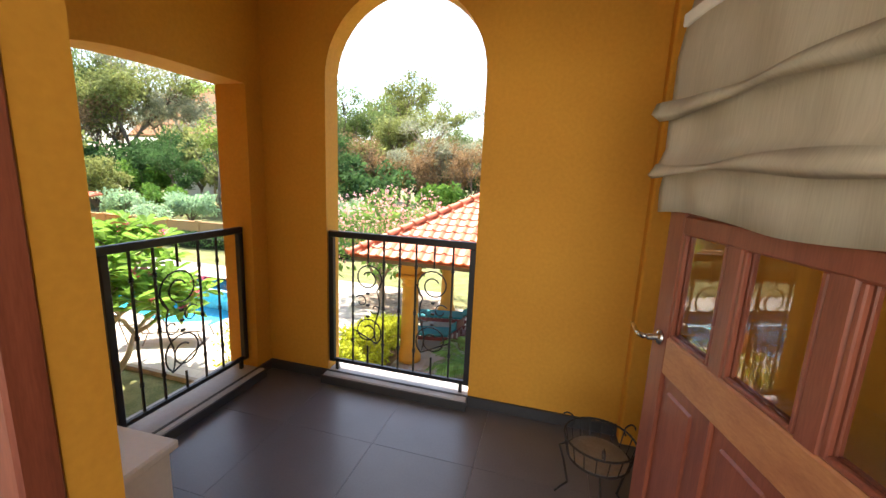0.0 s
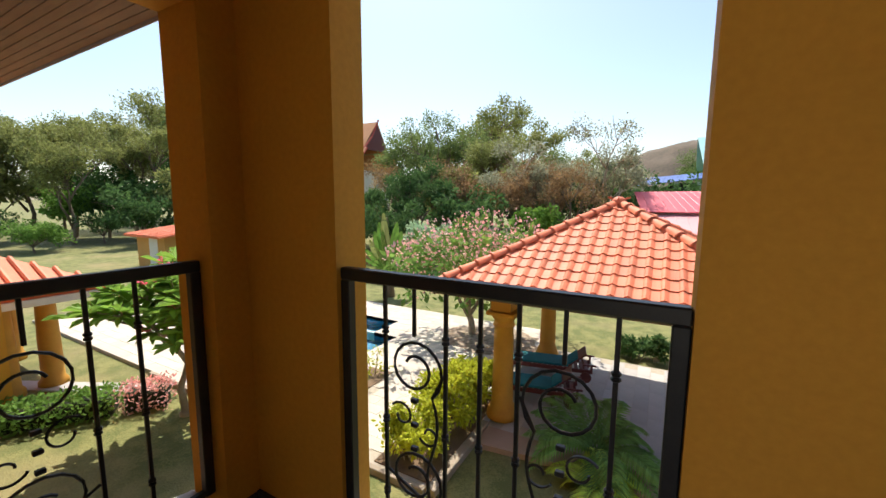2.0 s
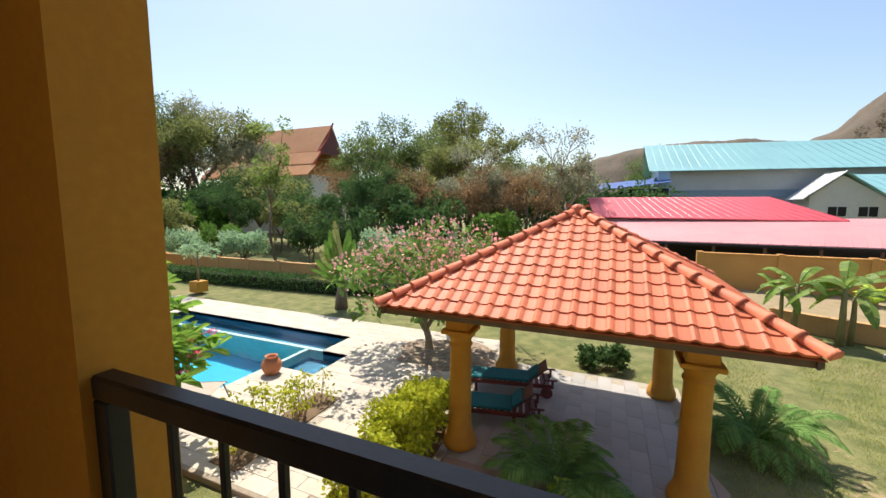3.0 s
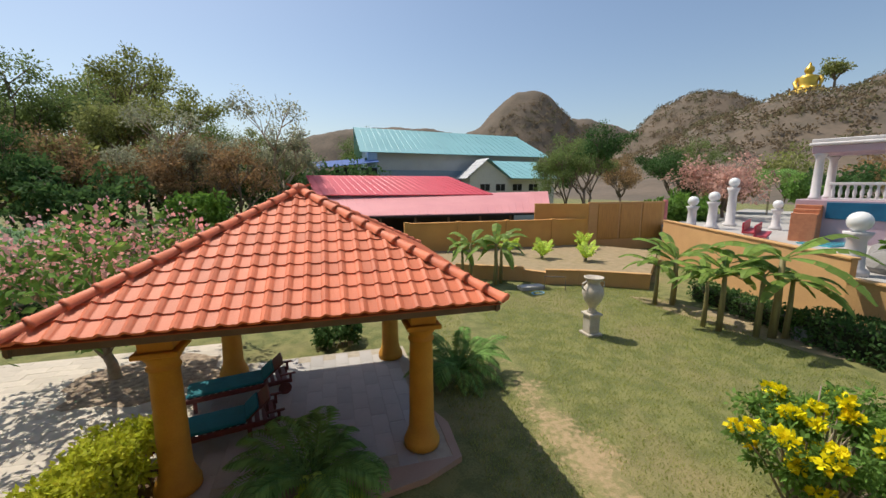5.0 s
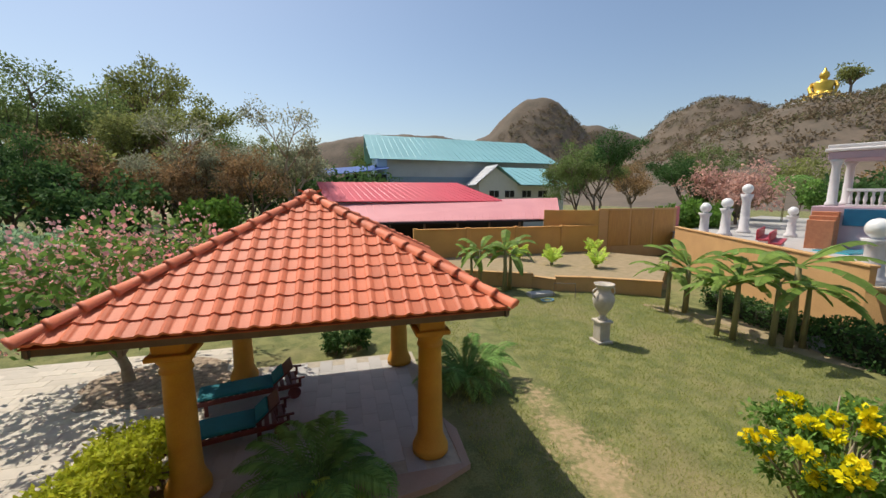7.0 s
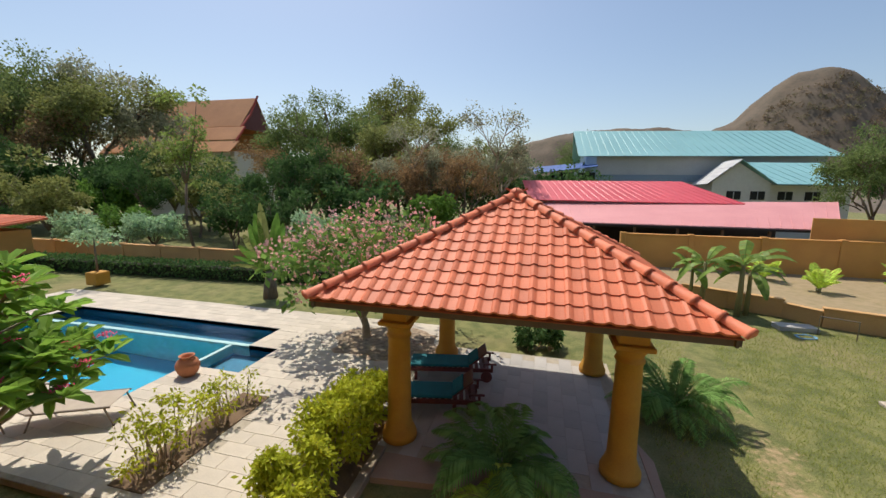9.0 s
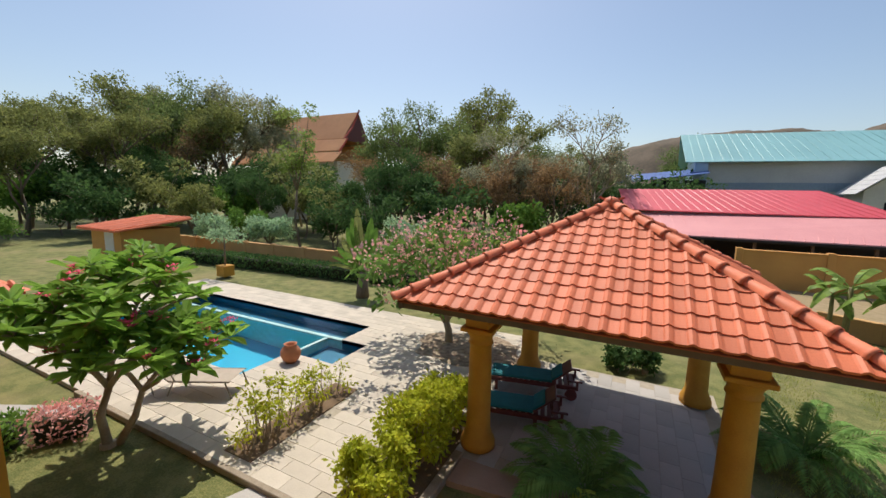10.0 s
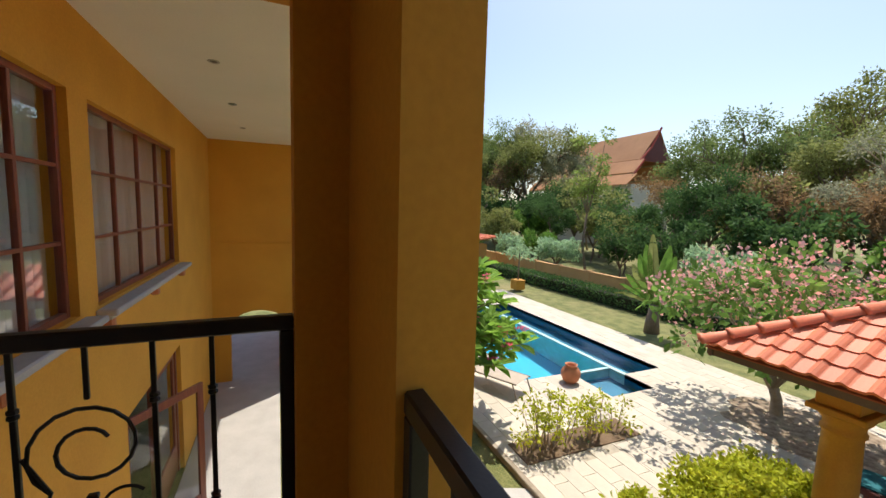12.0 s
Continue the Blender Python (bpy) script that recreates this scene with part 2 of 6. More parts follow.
def leaves(centres, n, size, aspect=0.5, droop=0.3, flat=0.55, shell=0.5):
    """Small folded leaves, n for each clump (x, y, z, radius), most of them near the clump's skin."""
    g = G()
    out = []
    for cx, cy, cz, r in centres:
        d = rng.normal(size=(n, 3))
        d /= np.linalg.norm(d, axis=1)[:, None]
        rad = r * (shell + (1 - shell) * rng.random(n)) * (0.75 + 0.5 * rng.random(n))
        p = np.array((cx, cy, cz)) + d * rad[:, None] * np.array((1, 1, flat + 0.25))
        a = d + rng.normal(size=(n, 3)) * 0.7 + np.array((0, 0, -droop))
        a /= np.linalg.norm(a, axis=1)[:, None]
        b = np.cross(a, rng.normal(size=(n, 3)))
        b /= np.linalg.norm(b, axis=1)[:, None] + 1e-6
        ln = size * (0.6 + 0.8 * rng.random(n))[:, None]
        out.append(np.stack([p, p + a * ln * 0.5 + b * ln * aspect * 0.5, p + a * ln, p + a * ln * 0.5 - b * ln * aspect * 0.5], 1))
    v = np.concatenate(out).reshape(-1, 3)
    g.v = v.tolist()
    g.f = np.arange(len(v)).reshape(-1, 4).tolist()
    return g


def limbs(height, r, count, spread, fork=0.35, seed=1, n=7, ends=None, twigs=2):
    """A tapered trunk that forks into bent limbs and twigs. Returns the mesh and the tips."""
    rr = random.Random(seed)
    g, tips = G(), []
    top = Vector((rr.uniform(-0.1, 0.1) * height * 0.3, rr.uniform(-0.1, 0.1) * height * 0.3, height * fork))
    g.tube([(0, 0, -0.25), (0.02, 0, 0.05), top * 0.5 + Vector((rr.uniform(-0.04, 0.04) * height, 0, 0)), top], [r * 1.35, r * 1.1, r * 0.9, r * 0.8], n)
    for i in range(count):
        a = i * math.tau / count + rr.uniform(-0.4, 0.4)
        e = Vector((math.cos(a) * spread * rr.uniform(0.55, 1), math.sin(a) * spread * rr.uniform(0.55, 1), height * rr.uniform(0.7, 1.0)))
        mid = top.lerp(e, 0.5) + Vector((rr.uniform(-1, 1), rr.uniform(-1, 1), rr.uniform(-0.2, 0.8))) * spread * 0.14
        g.tube([top - Vector((0, 0, r)), top.lerp(mid, 0.5), mid, e], [r * 0.6, r * 0.45, r * 0.32, r * 0.1], 6)
        tips.append(e)
        for k in range(twigs):
            q = mid + Vector((rr.uniform(-1, 1), rr.uniform(-1, 1), rr.uniform(0, 0.9))) * spread * 0.45
            g.tube([mid, mid.lerp(q, 0.5) + Vector((0, 0, 0.04 * spread)), q], [r * 0.3, r * 0.2, r * 0.06], 5)
            tips.append(q)
    return g, tips


# ---- balcony and house ----
FZ, CZ = 2.88, 5.86          # balcony floor and ceiling
AX0, AX1, SPRING = 0.506, 1.594, 5.03


def arch_pts(y):
    c, r = (AX0 + AX1) / 2, (AX1 - AX0) / 2
    return [(c - r * math.cos(k * math.pi / 24), y, SPRING + r * math.sin(k * math.pi / 24)) for k in range(25)]


# front wall: two piers and the spandrel over the arch
struct("wall_front_left", G().box((-0.25, 0, 0), (AX0, 0.16, SPRING)), ochre, "ochre rendered pier beside the arched opening")
struct("wall_front_right", G().box((AX1, 0, 0), (3.15, 0.13, SPRING)), ochre, "ochre rendered wall beside the arched opening")
g = G()
pts = sorted(arch_pts(0), key=lambda p: p[0])
g.prism([(-0.25, 0, SPRING), *[(p[0], 0, p[2]) for p in pts], (3.15, 0, SPRING), (3.15, 0, CZ + 0.1), (-0.25, 0, CZ + 0.1)], (0, 0.16, 0))
struct("wall_front_arch", g, ochre, "ochre rendered wall above the round arch")
# side wall with its wide low-arched opening
LY0, LY1 = -1.58, -0.15
struct("wall_side_pier", G().box((-0.25, LY1, 0), (0, 0, CZ + 0.1)), ochre, "ochre rendered corner pier")
g = G()
ys = [LY0 + (LY1 - LY0) * k / 24 for k in range(25)]
zs = [4.3 + 0.68 * max(0, 1 - abs(min(y + 0.35, 0) / 1.25) ** 3.4) ** (1 / 3.4) for y in ys]
g.prism([*[(-0.25, y, z) for y, z in zip(ys, zs)], (-0.25, LY1, CZ + 0.1), (-0.25, LY0, CZ + 0.1)], (0.25, 0, 0))
struct("wall_side_arch", g, ochre, "ochre rendered wall over the low-arched side opening")
struct("wall_side_foot", G().box((-0.25, LY0, 0), (0, LY1, FZ - 0.02)), ochre, "ochre rendered wall under the side opening")
struct("wall_front_foot", G().box((AX0, 0.003, 0), (AX1, 0.155, FZ - 0.02)), ochre, "ochre rendered wall under the arched opening")
struct("wall_right", G().box((2.95, -1.66, 0), (3.15, 0, CZ + 0.1)), ochre, "ochre rendered balcony side wall")
struct("wall_pilaster", G().box((2.55, -0.1, FZ), (2.95, 0, CZ), 0.012), ochre, "ochre rendered corner pilaster")
# house wall with the doorway, one plane with the wing's wall
WY = -1.66
DX0, DX1, DTOP = 1.20, 2.70, FZ + 2.25
g = G().box((-0.25, -1.995, FZ), (DX0, -1.9, CZ + 0.1)).box((DX1, -1.995, FZ), (3.15, WY, CZ + 0.1)).box((DX0, -1.995, DTOP), (DX1, -1.9, CZ + 0.1)).box((-0.25, -1.9, FZ - 0.02), (-0.001, LY0, CZ + 0.1))
struct("wall_doorway", g, ochre, "ochre rendered house wall round the balcony doorway")
g = G().box((DX0 - 0.09, -2.06, FZ), (DX0 + 0.004, -1.996, DTOP), 0.006).box((DX1 - 0.02, -2.06, FZ), (DX1 + 0.08, -1.996, DTOP), 0.006).box((DX0 + 0.004, -2.06, DTOP - 0.01), (DX1 - 0.02, -1.996, DTOP + 0.09), 0.006)
struct("trim_door_frame", g, wood, "reddish hardwood door frame")
# closing room behind the camera
g = G().box((-0.2, -5.2, FZ - 0.2), (4.2, WY - 0.201, FZ - 0.003))
struct("floor_room", g, slate_tile, "dark tiled room floor")
g = G().box((-0.4, -5.2, FZ), (-0.2, WY - 0.2, CZ)).box((4.2, -5.2, FZ), (4.4, WY - 0.2, CZ)).box((-0.4, -5.4, FZ), (4.4, -5.2, FZ + 0.7)).box((-0.4, -5.4, FZ + 2.5), (4.4, -5.2, CZ)).box((-0.4, -5.4, FZ + 0.7), (0.3, -5.2, FZ + 2.5)).box((3.7, -5.4, FZ + 0.7), (4.4, -5.2, FZ + 2.5))
# unseen fill lamp in an assumed back-wall opening, added to brighten the balcony
wl = bpy.data.lights.new("window_daylight", "AREA")
wl.shape, wl.size, wl.size_y, wl.energy, wl.color = "RECTANGLE", 3.3, 1.7, 22, (1.0, 0.93, 0.85)
wlo = new("window_daylight", wl)
wlo.matrix_world = look((2.0, -5.3, FZ + 1.6), (2.0, 0, FZ + 1.5))
struct("wall_room", g, white_paint, "plain painted room walls")
struct("ceiling_room", G().box((-0.4, -5.4, CZ), (4.4, WY - 0.2, CZ + 0.1)), white_paint, "white room ceiling")
struct("ceiling_balcony", G().box((0.0, -1.9, CZ), (2.95, -0.001, CZ + 0.06)), white_paint, "white balcony ceiling")
struct("floor_slab", G().box((-0.24, WY - 0.2, FZ - 0.2), (2.96, -0.001, FZ - 0.012)), slate_dark, "balcony floor slab")
# skirting and ledges
g = G().box((0.0, -0.022, FZ), (2.55, -0.001, FZ + 0.075), 0.004)
struct("baseboard_front", g, slate_dark, "dark tiled skirting")
struct("baseboard_side", G().box((0.001, -1.9, FZ), (0.022, -0.023, FZ + 0.075), 0.004), slate_dark, "dark tiled skirting")
struct("sill_front", G().box((AX0 + 0.001, -0.075, FZ), (AX1 - 0.001, 0.17, FZ + 0.07), 0.006), sill_paint, "grey painted ledge in the arch")
struct("sill_side", G().box((-0.27, LY0 + 0.001, FZ - 0.01), (0.06, LY1 - 0.001, FZ + 0.07), 0.006), sill_paint, "grey painted ledge in the side opening")

struct("baseboard_ledge_front", G().box((AX0 - 0.01, -0.088, FZ), (AX1 + 0.005, -0.0755, FZ + 0.064), 0.003), slate_dark, "dark tiled skirting before the ledge")
struct("baseboard_ledge_side", G().box((0.0605, LY0, FZ), (0.073, LY1 + 0.005, FZ + 0.064), 0.003), slate_dark, "dark tiled skirting before the ledge")


# roof over the house with slatted soffit
EY, EZ = 1.6, 6.42
g = G()
g.prism([(-16, EY, EZ + 0.02), (3.9, EY, EZ + 0.02), (3.9, -6, EZ + 2.6), (-16, -6, EZ + 2.6)], (0, 0, 0.18))
struct("roof_house", g, tile_under, "clay tiled main roof")
g = G()
k = 0
while k * 0.1 < 1.95:
    y = EY - k * 0.1
    z = EZ - 0.0 + (EY - y) * 0.33
    g.prism([(-16, y, z), (3.9, y, z), (3.9, y - 0.09, z + 0.03), (-16, y - 0.09, z + 0.03)], (0, 0, -0.02))
    k += 1
struct("soffit_eave", g, soffit_wood, "brown slatted timber eave soffit")
struct("trim_fascia", G().box((-16, EY, EZ - 0.06), (3.9, EY + 0.03, EZ + 0.16), 0.005), soffit_wood, "brown timber fascia")


def scroll(cx, cz, r, start, turns, grow, n=26):
    """A flat spiral in the railing's plane, shrinking towards its eye."""
    return [(cx + r * (1 - (1 - grow) * k / n) * math.cos(start + turns * math.tau * k / n), 0, cz + r * (1 - (1 - grow) * k / n) * math.sin(start + turns * math.tau * k / n)) for k in range(n + 1)]


def collar(z, r=0.013):
    return [(0.006, z - 0.016), (r, z - 0.011), (r, z - 0.004), (0.008, z), (r, z + 0.004), (r, z + 0.011), (0.006, z + 0.016)]


def bar(parent, x, z0, z1, collars):
    b = part("baluster", G().box((x - 0.0065, -0.0065, z0), (x + 0.0065, 0.0065, z1), 0.002), iron, parent)
    for z in collars:
        part("collar", G().lathe([(r, q) for r, q in collar(z)], (x, 0, 0), 8), iron, b)


def panel(parent, x0, x1, z0, z1, flip):
    """One scrolled panel between two balusters: S-scroll with an upper and a lower volute and small curls."""
    w, c = x1 - x0, (x0 + x1) / 2
    s = -1 if flip else 1
    h = z1 - z0
    R = w * 0.47
    up, lo = z0 + h * 0.70, z0 + h * 0.27
    part("upper_scroll", G().tube([(c + s * (p[0]), p[1], p[2]) for p in scroll(0, up, R, -0.9, 1.55, 0.34)], 0.0055, 6), iron, parent)
    part("lower_scroll", G().tube([(c - s * (p[0]), p[1], p[2]) for p in scroll(0, lo, R, math.pi - 2.25 + math.pi, -1.5, 0.34)], 0.0055, 6), iron, parent)
    a = Vector((c + s * R * math.cos(-0.9), 0, up + R * math.sin(-0.9)))
    b = Vector((c - s * R * math.cos(math.tau - 2.25), 0, lo + R * math.sin(math.tau - 2.25)))
    a2, b2 = Vector((c + s * R, 0, up)), Vector((c - s * R, 0, lo))
    pts = [a.lerp(b, k / 10) + Vector((s * 0.02 * math.sin(k / 10 * math.tau), 0, 0)) for k in range(11)]
    part("diagonal", G().tube([a2, *pts, b2], 0.0055, 6), iron, parent)
    part("curl", G().tube([(c - s * (w * 0.22 + p[0]), 0, p[2]) for p in scroll(0, z0 + h * 0.51, w * 0.2, 0.6, 0.9, 0.4)], 0.0045, 5), iron, parent)
    part("curl", G().tube([(c + s * (w * 0.24 + p[0]), 0, p[2]) for p in scroll(0, z0 + h * 0.46, w * 0.17, 3.6, 0.9, 0.4)], 0.0045, 5), iron, parent)
    for z in (up - R, lo + R, (up + lo) / 2):
        part("clasp", G().box((c - 0.013, -0.009, z - 0.008), (c + 0.013, 0.009, z + 0.008), 0.003), iron, parent)
    part("short_bar", G().box((c - 0.006, -0.006, up + R), (c + 0.006, 0.006, z1), 0.002), iron, parent)
    part("short_bar", G().box((c - 0.006, -0.006, z0), (c + 0.006, 0.006, lo - R), 0.002), iron, parent)


RB, RT = 0.13, 1.135


def railing(label, at, rz, width, panels, bars, posts):
    t = thing("railing", label, "railing", at, "balcony railings", rz)
    part("top_rail", G().box((0, -0.02, RT - 0.045), (width, 0.02, RT), 0.005), iron, t)
    part("bottom_rail", G().box((0.03, -0.014, RB), (width - 0.03, 0.014, RB + 0.028), 0.004), iron, t)
    for x in posts:
        part("post", G().box((x - 0.02, -0.019, RB if 0 < x < width else RB - 0.0), (x + 0.02, 0.019, RT - 0.045), 0.004), iron, t)
    for i, x in enumerate(bars):
        bar(t, x, RB + 0.028, RT - 0.045, (RB + 0.19, RB + 0.47, RB + 0.8))
    for x0, x1, fl in panels:
        panel(t, x0, x1, RB + 0.028, RT - 0.045, fl)
    return t


W = AX1 - AX0 - 0.004
railing("black wrought-iron railing with scrolls in the arch", (AX0 + 0.002, 0.034, FZ), 0, W, [(0.19, 0.43, False), (0.67, 0.93, True)], [0.19, 0.43, 0.55, 0.67, 0.93], [0.02, W - 0.02])
WS = LY1 - LY0
railing("black wrought-iron railing with scrolls in the side opening", (-0.095, LY1 - 0.002, FZ), -90, WS - 0.004, [(0.36, 0.65, False), (1.0, 1.27, True)], [0.22, 0.36, 0.65, 0.78, 1.0, 1.27], [0.02, 0.91, WS - 0.024])
for ob in [o for o in scene.objects if o.name.startswith("railing")]:
    for x in (0.06, (W if ob.location.y > 0 else WS) - 0.06):
        part("foot", G().box((x - 0.012, -0.012, 0.069), (x + 0.012, 0.012, RB + 0.005), 0.002), iron, ob)


# open door leaf with glazing, and the blind on it
def door_leaf():
    hinge, free = Vector((2.645, -1.93, FZ + 0.01)), Vector((2.44, -0.955, FZ + 0.01))
    d = free - hinge
    L = d.length
    t = thing("door_1", "open reddish hardwood door with glazed upper panels", "door", hinge, "", math.degrees(math.atan2(d.y, d.x)))
    H, T = 2.08, 0.04
    for x0, x1 in ((0, 0.1), (L - 0.1, L), (0.335, 0.395), (0.625, 0.685)):
        lo = 0 if x0 == 0 or x1 == L else 0.15
        part("stile", G().box((x0, -T / 2, lo), (x1, T / 2, H), 0.006), wood, t)
    part("bottom_rail", G().box((0.1, -T / 2, 0.0), (L - 0.1, T / 2, 0.15), 0.006), wood, t)
    part("lock_rail", G().box((0.1, -T / 2 - 0.004, 0.92), (L - 0.1, T / 2 + 0.004, 1.05), 0.006), wood_worn, t, "sun-worn orange-brown rail")
    part("middle_rail", G().box((0.1, -T / 2 - 0.003, 1.39), (L - 0.1, T / 2 + 0.003, 1.45), 0.006), wood, t)
    part("top_rail", G().box((0.1, -T / 2, H - 0.12), (L - 0.1, T / 2, H - 0.001), 0.006), wood, t)
    for x0, x1 in ((0.1, 0.335), (0.395, 0.625), (0.685, L - 0.1)):
        part("panel", G().box((x0 + 0.0, -0.009, 0.15), (x1, 0.009, 0.92), 0.0).box((x0 + 0.03, -0.016, 0.19), (x1 - 0.03, 0.016, 0.88), 0.012), wood, t)
        for a, b in ((1.05, 1.39), (1.45, H - 0.12)):
            p = part("pane", G().box((x0, -0.003, a), (x1, 0.003, b)), pane_glass, t, "clear glass pane")
            p.visible_shadow = False
            g = G()
            for s in (-1, 1):
                g.box((x0, s * 0.004, a), (x0 + 0.014, s * 0.018, b), 0.003).box((x1 - 0.014, s * 0.004, a), (x1, s * 0.018, b), 0.003)
                g.box((x0 + 0.014, s * 0.004, a), (x1 - 0.014, s * 0.018, a + 0.014), 0.003)
            part("glazing_bead", g, wood, t)
    h = part("handle", G().lathe([(0.026, 0), (0.028, 0.004), (0.02, 0.012), (0.011, 0.016), (0.011, 0.045)], (0, 0, 0), 16), chrome, t, "chrome lever handle", True)
    h.matrix_basis = pose(L - 0.055, 0.02, 1.03, -90)
    part("lever", G().tube([(0, 0, 0.04), (0, 0, 0.055), (0.04, 0.006, 0.058), (0.10, -0.004, 0.05), (0.125, 0, 0.045)], [0.009, 0.01, 0.009, 0.007, 0.006], 8), chrome, h, "", True)
    h2 = part("handle", G().lathe([(0.026, 0), (0.028, 0.004), (0.02, 0.012), (0.011, 0.016), (0.011, 0.045)], (0, 0, 0), 16), chrome, t, "chrome lever handle", True)
    h2.matrix_basis = pose(L - 0.055, -0.02, 1.03, 90)
    part("lever", G().tube([(0, 0, 0.04), (0, 0, 0.055), (-0.04, 0.006, 0.058), (-0.125, 0, 0.045)], [0.009, 0.01, 0.009, 0.006], 8), chrome, h2, "", True)
    # blind: soft folds hanging one over another
    b = thing("roman_blind", "cream striped fabric roman blind half drawn on the door", "blind", hinge, "", math.degrees(math.atan2(d.y, d.x)))
    prof = [(0.03, 2.12), (0.05, 1.95), (0.055, 1.80), (0.085, 1.755), (0.10, 1.765), (0.085, 1.79), (0.05, 1.77), (0.05, 1.66), (0.08, 1.575), (0.095, 1.582), (0.082, 1.605), (0.045, 1.58), (0.045, 1.52), (0.042, 1.45)]
    g = G()
    n = 30
    x0, x1 = -0.03, L + 0.035
    for j, (o, z) in enumerate(prof):
        for i in range(n + 1):
            u = i / n
            sag = 0.018 * math.sin(u * 9 + j) * (0.4 if j < 2 else 1)
            g.v.append((x0 + (x1 - x0) * u + 0.012 * math.sin(j * 1.7), o + 0.006 * math.sin(u * 23 + j * 0.7), z + sag * (j > 1) * 0.6))
    g.f = [(j * (n + 1) + i, j * (n + 1) + i + 1, (j + 1) * (n + 1) + i + 1, (j + 1) * (n + 1) + i) for j in range(len(prof) - 1) for i in range(n)]
    ob = part("fabric", g, blind_fabric, b, "", True)
    md = ob.modifiers.new("thick", "SOLIDIFY")
    md.thickness = 0.004
    part("head_rail", G().box((x0, 0.0215, 2.035), (x1, 0.05, 2.075), 0.004), white_paint, b)


chrome = M("brushed_chrome", (0.6, 0.58, 0.55), (0.5, 0.48, 0.45), 0.25, 20, 200, 0.05, 0.001, metal=1.0)
pane_glass = glass("door_glass", (0.95, 0.97, 0.96))
blind_fabric = M("cream_striped_linen", (0.66, 0.58, 0.44), (0.55, 0.47, 0.34), 0.9, 9, 300, 0.15, 0.001, trans=0.25, stretch=(1, 0.2, 0.05), amt=1.6)
door_leaf()


# white cabinet by the door and the wire plant stand
def white_box():
    t = thing("shoe_cabinet", "low white painted cabinet with a louvred front", "cabinet", (0.635, -1.69, FZ), "", 2)
    part("top", G().box((-0.24, -0.22, 0.60), (0.26, 0.16, 0.635), 0.008), plastic_white, t)
    part("body", G().box((-0.22, -0.21, 0.0), (0.24, 0.14, 0.60), 0.006), plastic_white, t)
    for k in range(7):
        part("louvre", G().box((-0.19, 0.14, 0.12 + k * 0.055), (0.19, 0.152, 0.15 + k * 0.055), 0.003), slate_dark, t)


plastic_white = M("off_white_paint", (0.74, 0.71, 0.66), (0.66, 0.63, 0.58), 0.5, 4, 60, 0.08, 0.002)
white_box()


def plant_stand():
    t = thing("plant_stand", "small black wire plant stand with a round tray", "stand", (2.34, -0.70, FZ))
    R, z0, z1 = 0.135, 0.32, 0.41
    ring = lambda r, z, n=28: [(r * math.cos(k * math.tau / n), r * math.sin(k * math.tau / n), z) for k in range(n + 1)]
    part("tray", G().lathe([(0.12, z0 - 0.004), (R - 0.005, z0 - 0.002), (R - 0.003, z0 + 0.008), (0.12, z0 + 0.006)], n=24), tray_m, t, "dull grey metal tray")
    part("rim", G().tube(ring(R + 0.02, z1), 0.005, 6), iron, t)
    part("hoop", G().tube(ring(R, z0), 0.005, 6), iron, t)
    for k in range(18):
        a = k * math.tau / 18
        part("wire", G().tube([(R * math.cos(a), R * math.sin(a), z0), ((R + 0.02) * math.cos(a), (R + 0.02) * math.sin(a), z1)], 0.0028, 5), iron, t)
    for k in range(3):
        a = k * math.tau / 3 + 0.5
        c, s = math.cos(a), math.sin(a)
        part("leg", G().tube([(R * c, R * s, z0), (0.19 * c, 0.19 * s, z0 - 0.05), (0.16 * c, 0.16 * s, 0.2), (0.13 * c, 0.13 * s, 0.1), (0.19 * c, 0.19 * s, 0.008)], 0.006, 6), iron, t)
        part("curl", G().tube([((R + 0.02 + 0.03 * math.cos(q)) * c, (R + 0.02 + 0.03 * math.cos(q)) * s, z1 + 0.02 + 0.03 * math.sin(q)) for q in [i * 0.5 for i in range(9)]], 0.004, 5), iron, t)


tray_m = M("dull_zinc", (0.32, 0.31, 0.30), (0.22, 0.21, 0.2), 0.45, 12, 90, 0.2, 0.002, metal=0.6)
plant_stand()

# ---- wing seen through the side opening ----
XE = -9.4
WT = 0.2
wins = [(-2.78, -0.55, 3.42, 5.2), (-6.2, -3.13, 3.42, 5.2)]
door_x0, door_x1, door_z = -6.05, -3.65, 2.1
xs = [(-0.25 - 0.0, -0.55), (-2.78, -3.13), (-6.2, XE)]
g = G()
for a, b in xs:
    g.box((a, WY - WT, 2.6), (b, WY, CZ + 0.1))
for a, b, z0, z1 in wins:
    g.box((a, WY - WT, 2.6), (b, WY, z0)).box((a, WY - WT, z1), (b, WY, CZ + 0.1))
g.box((-0.25, WY - WT, 0), (door_x1, WY, 2.6)).box((door_x0, WY - WT, 0), (XE, WY, 2.6)).box((door_x0, WY - WT, door_z), (door_x1, WY, 2.6))
struct("wall_wing", g, ochre, "ochre rendered wall of the house wing")
g = G()
arch_end = [(WY + 0.37 + 1.25 * k / 16, 1.35 + 0.4 * math.sqrt(max(0, 1 - ((k - 8) / 8) ** 2))) for k in range(17)]
g.prism([(XE - 0.2, y, z) for y, z in [(WY - WT, 0), (WY + 0.37, 0), *arch_end, (WY + 1.62, 0), (1.2, 0), (1.2, CZ + 0.1), (WY - WT, CZ + 0.1)]], (0.2, 0, 0))
struct("wall_wing_end", g, ochre, "ochre rendered end wall over an arched passage")
struct("trim_band", G().box((XE, WY, 3.42), (XE + 0.04, 1.2, 3.47), 0.008), ochre, "ochre string course")
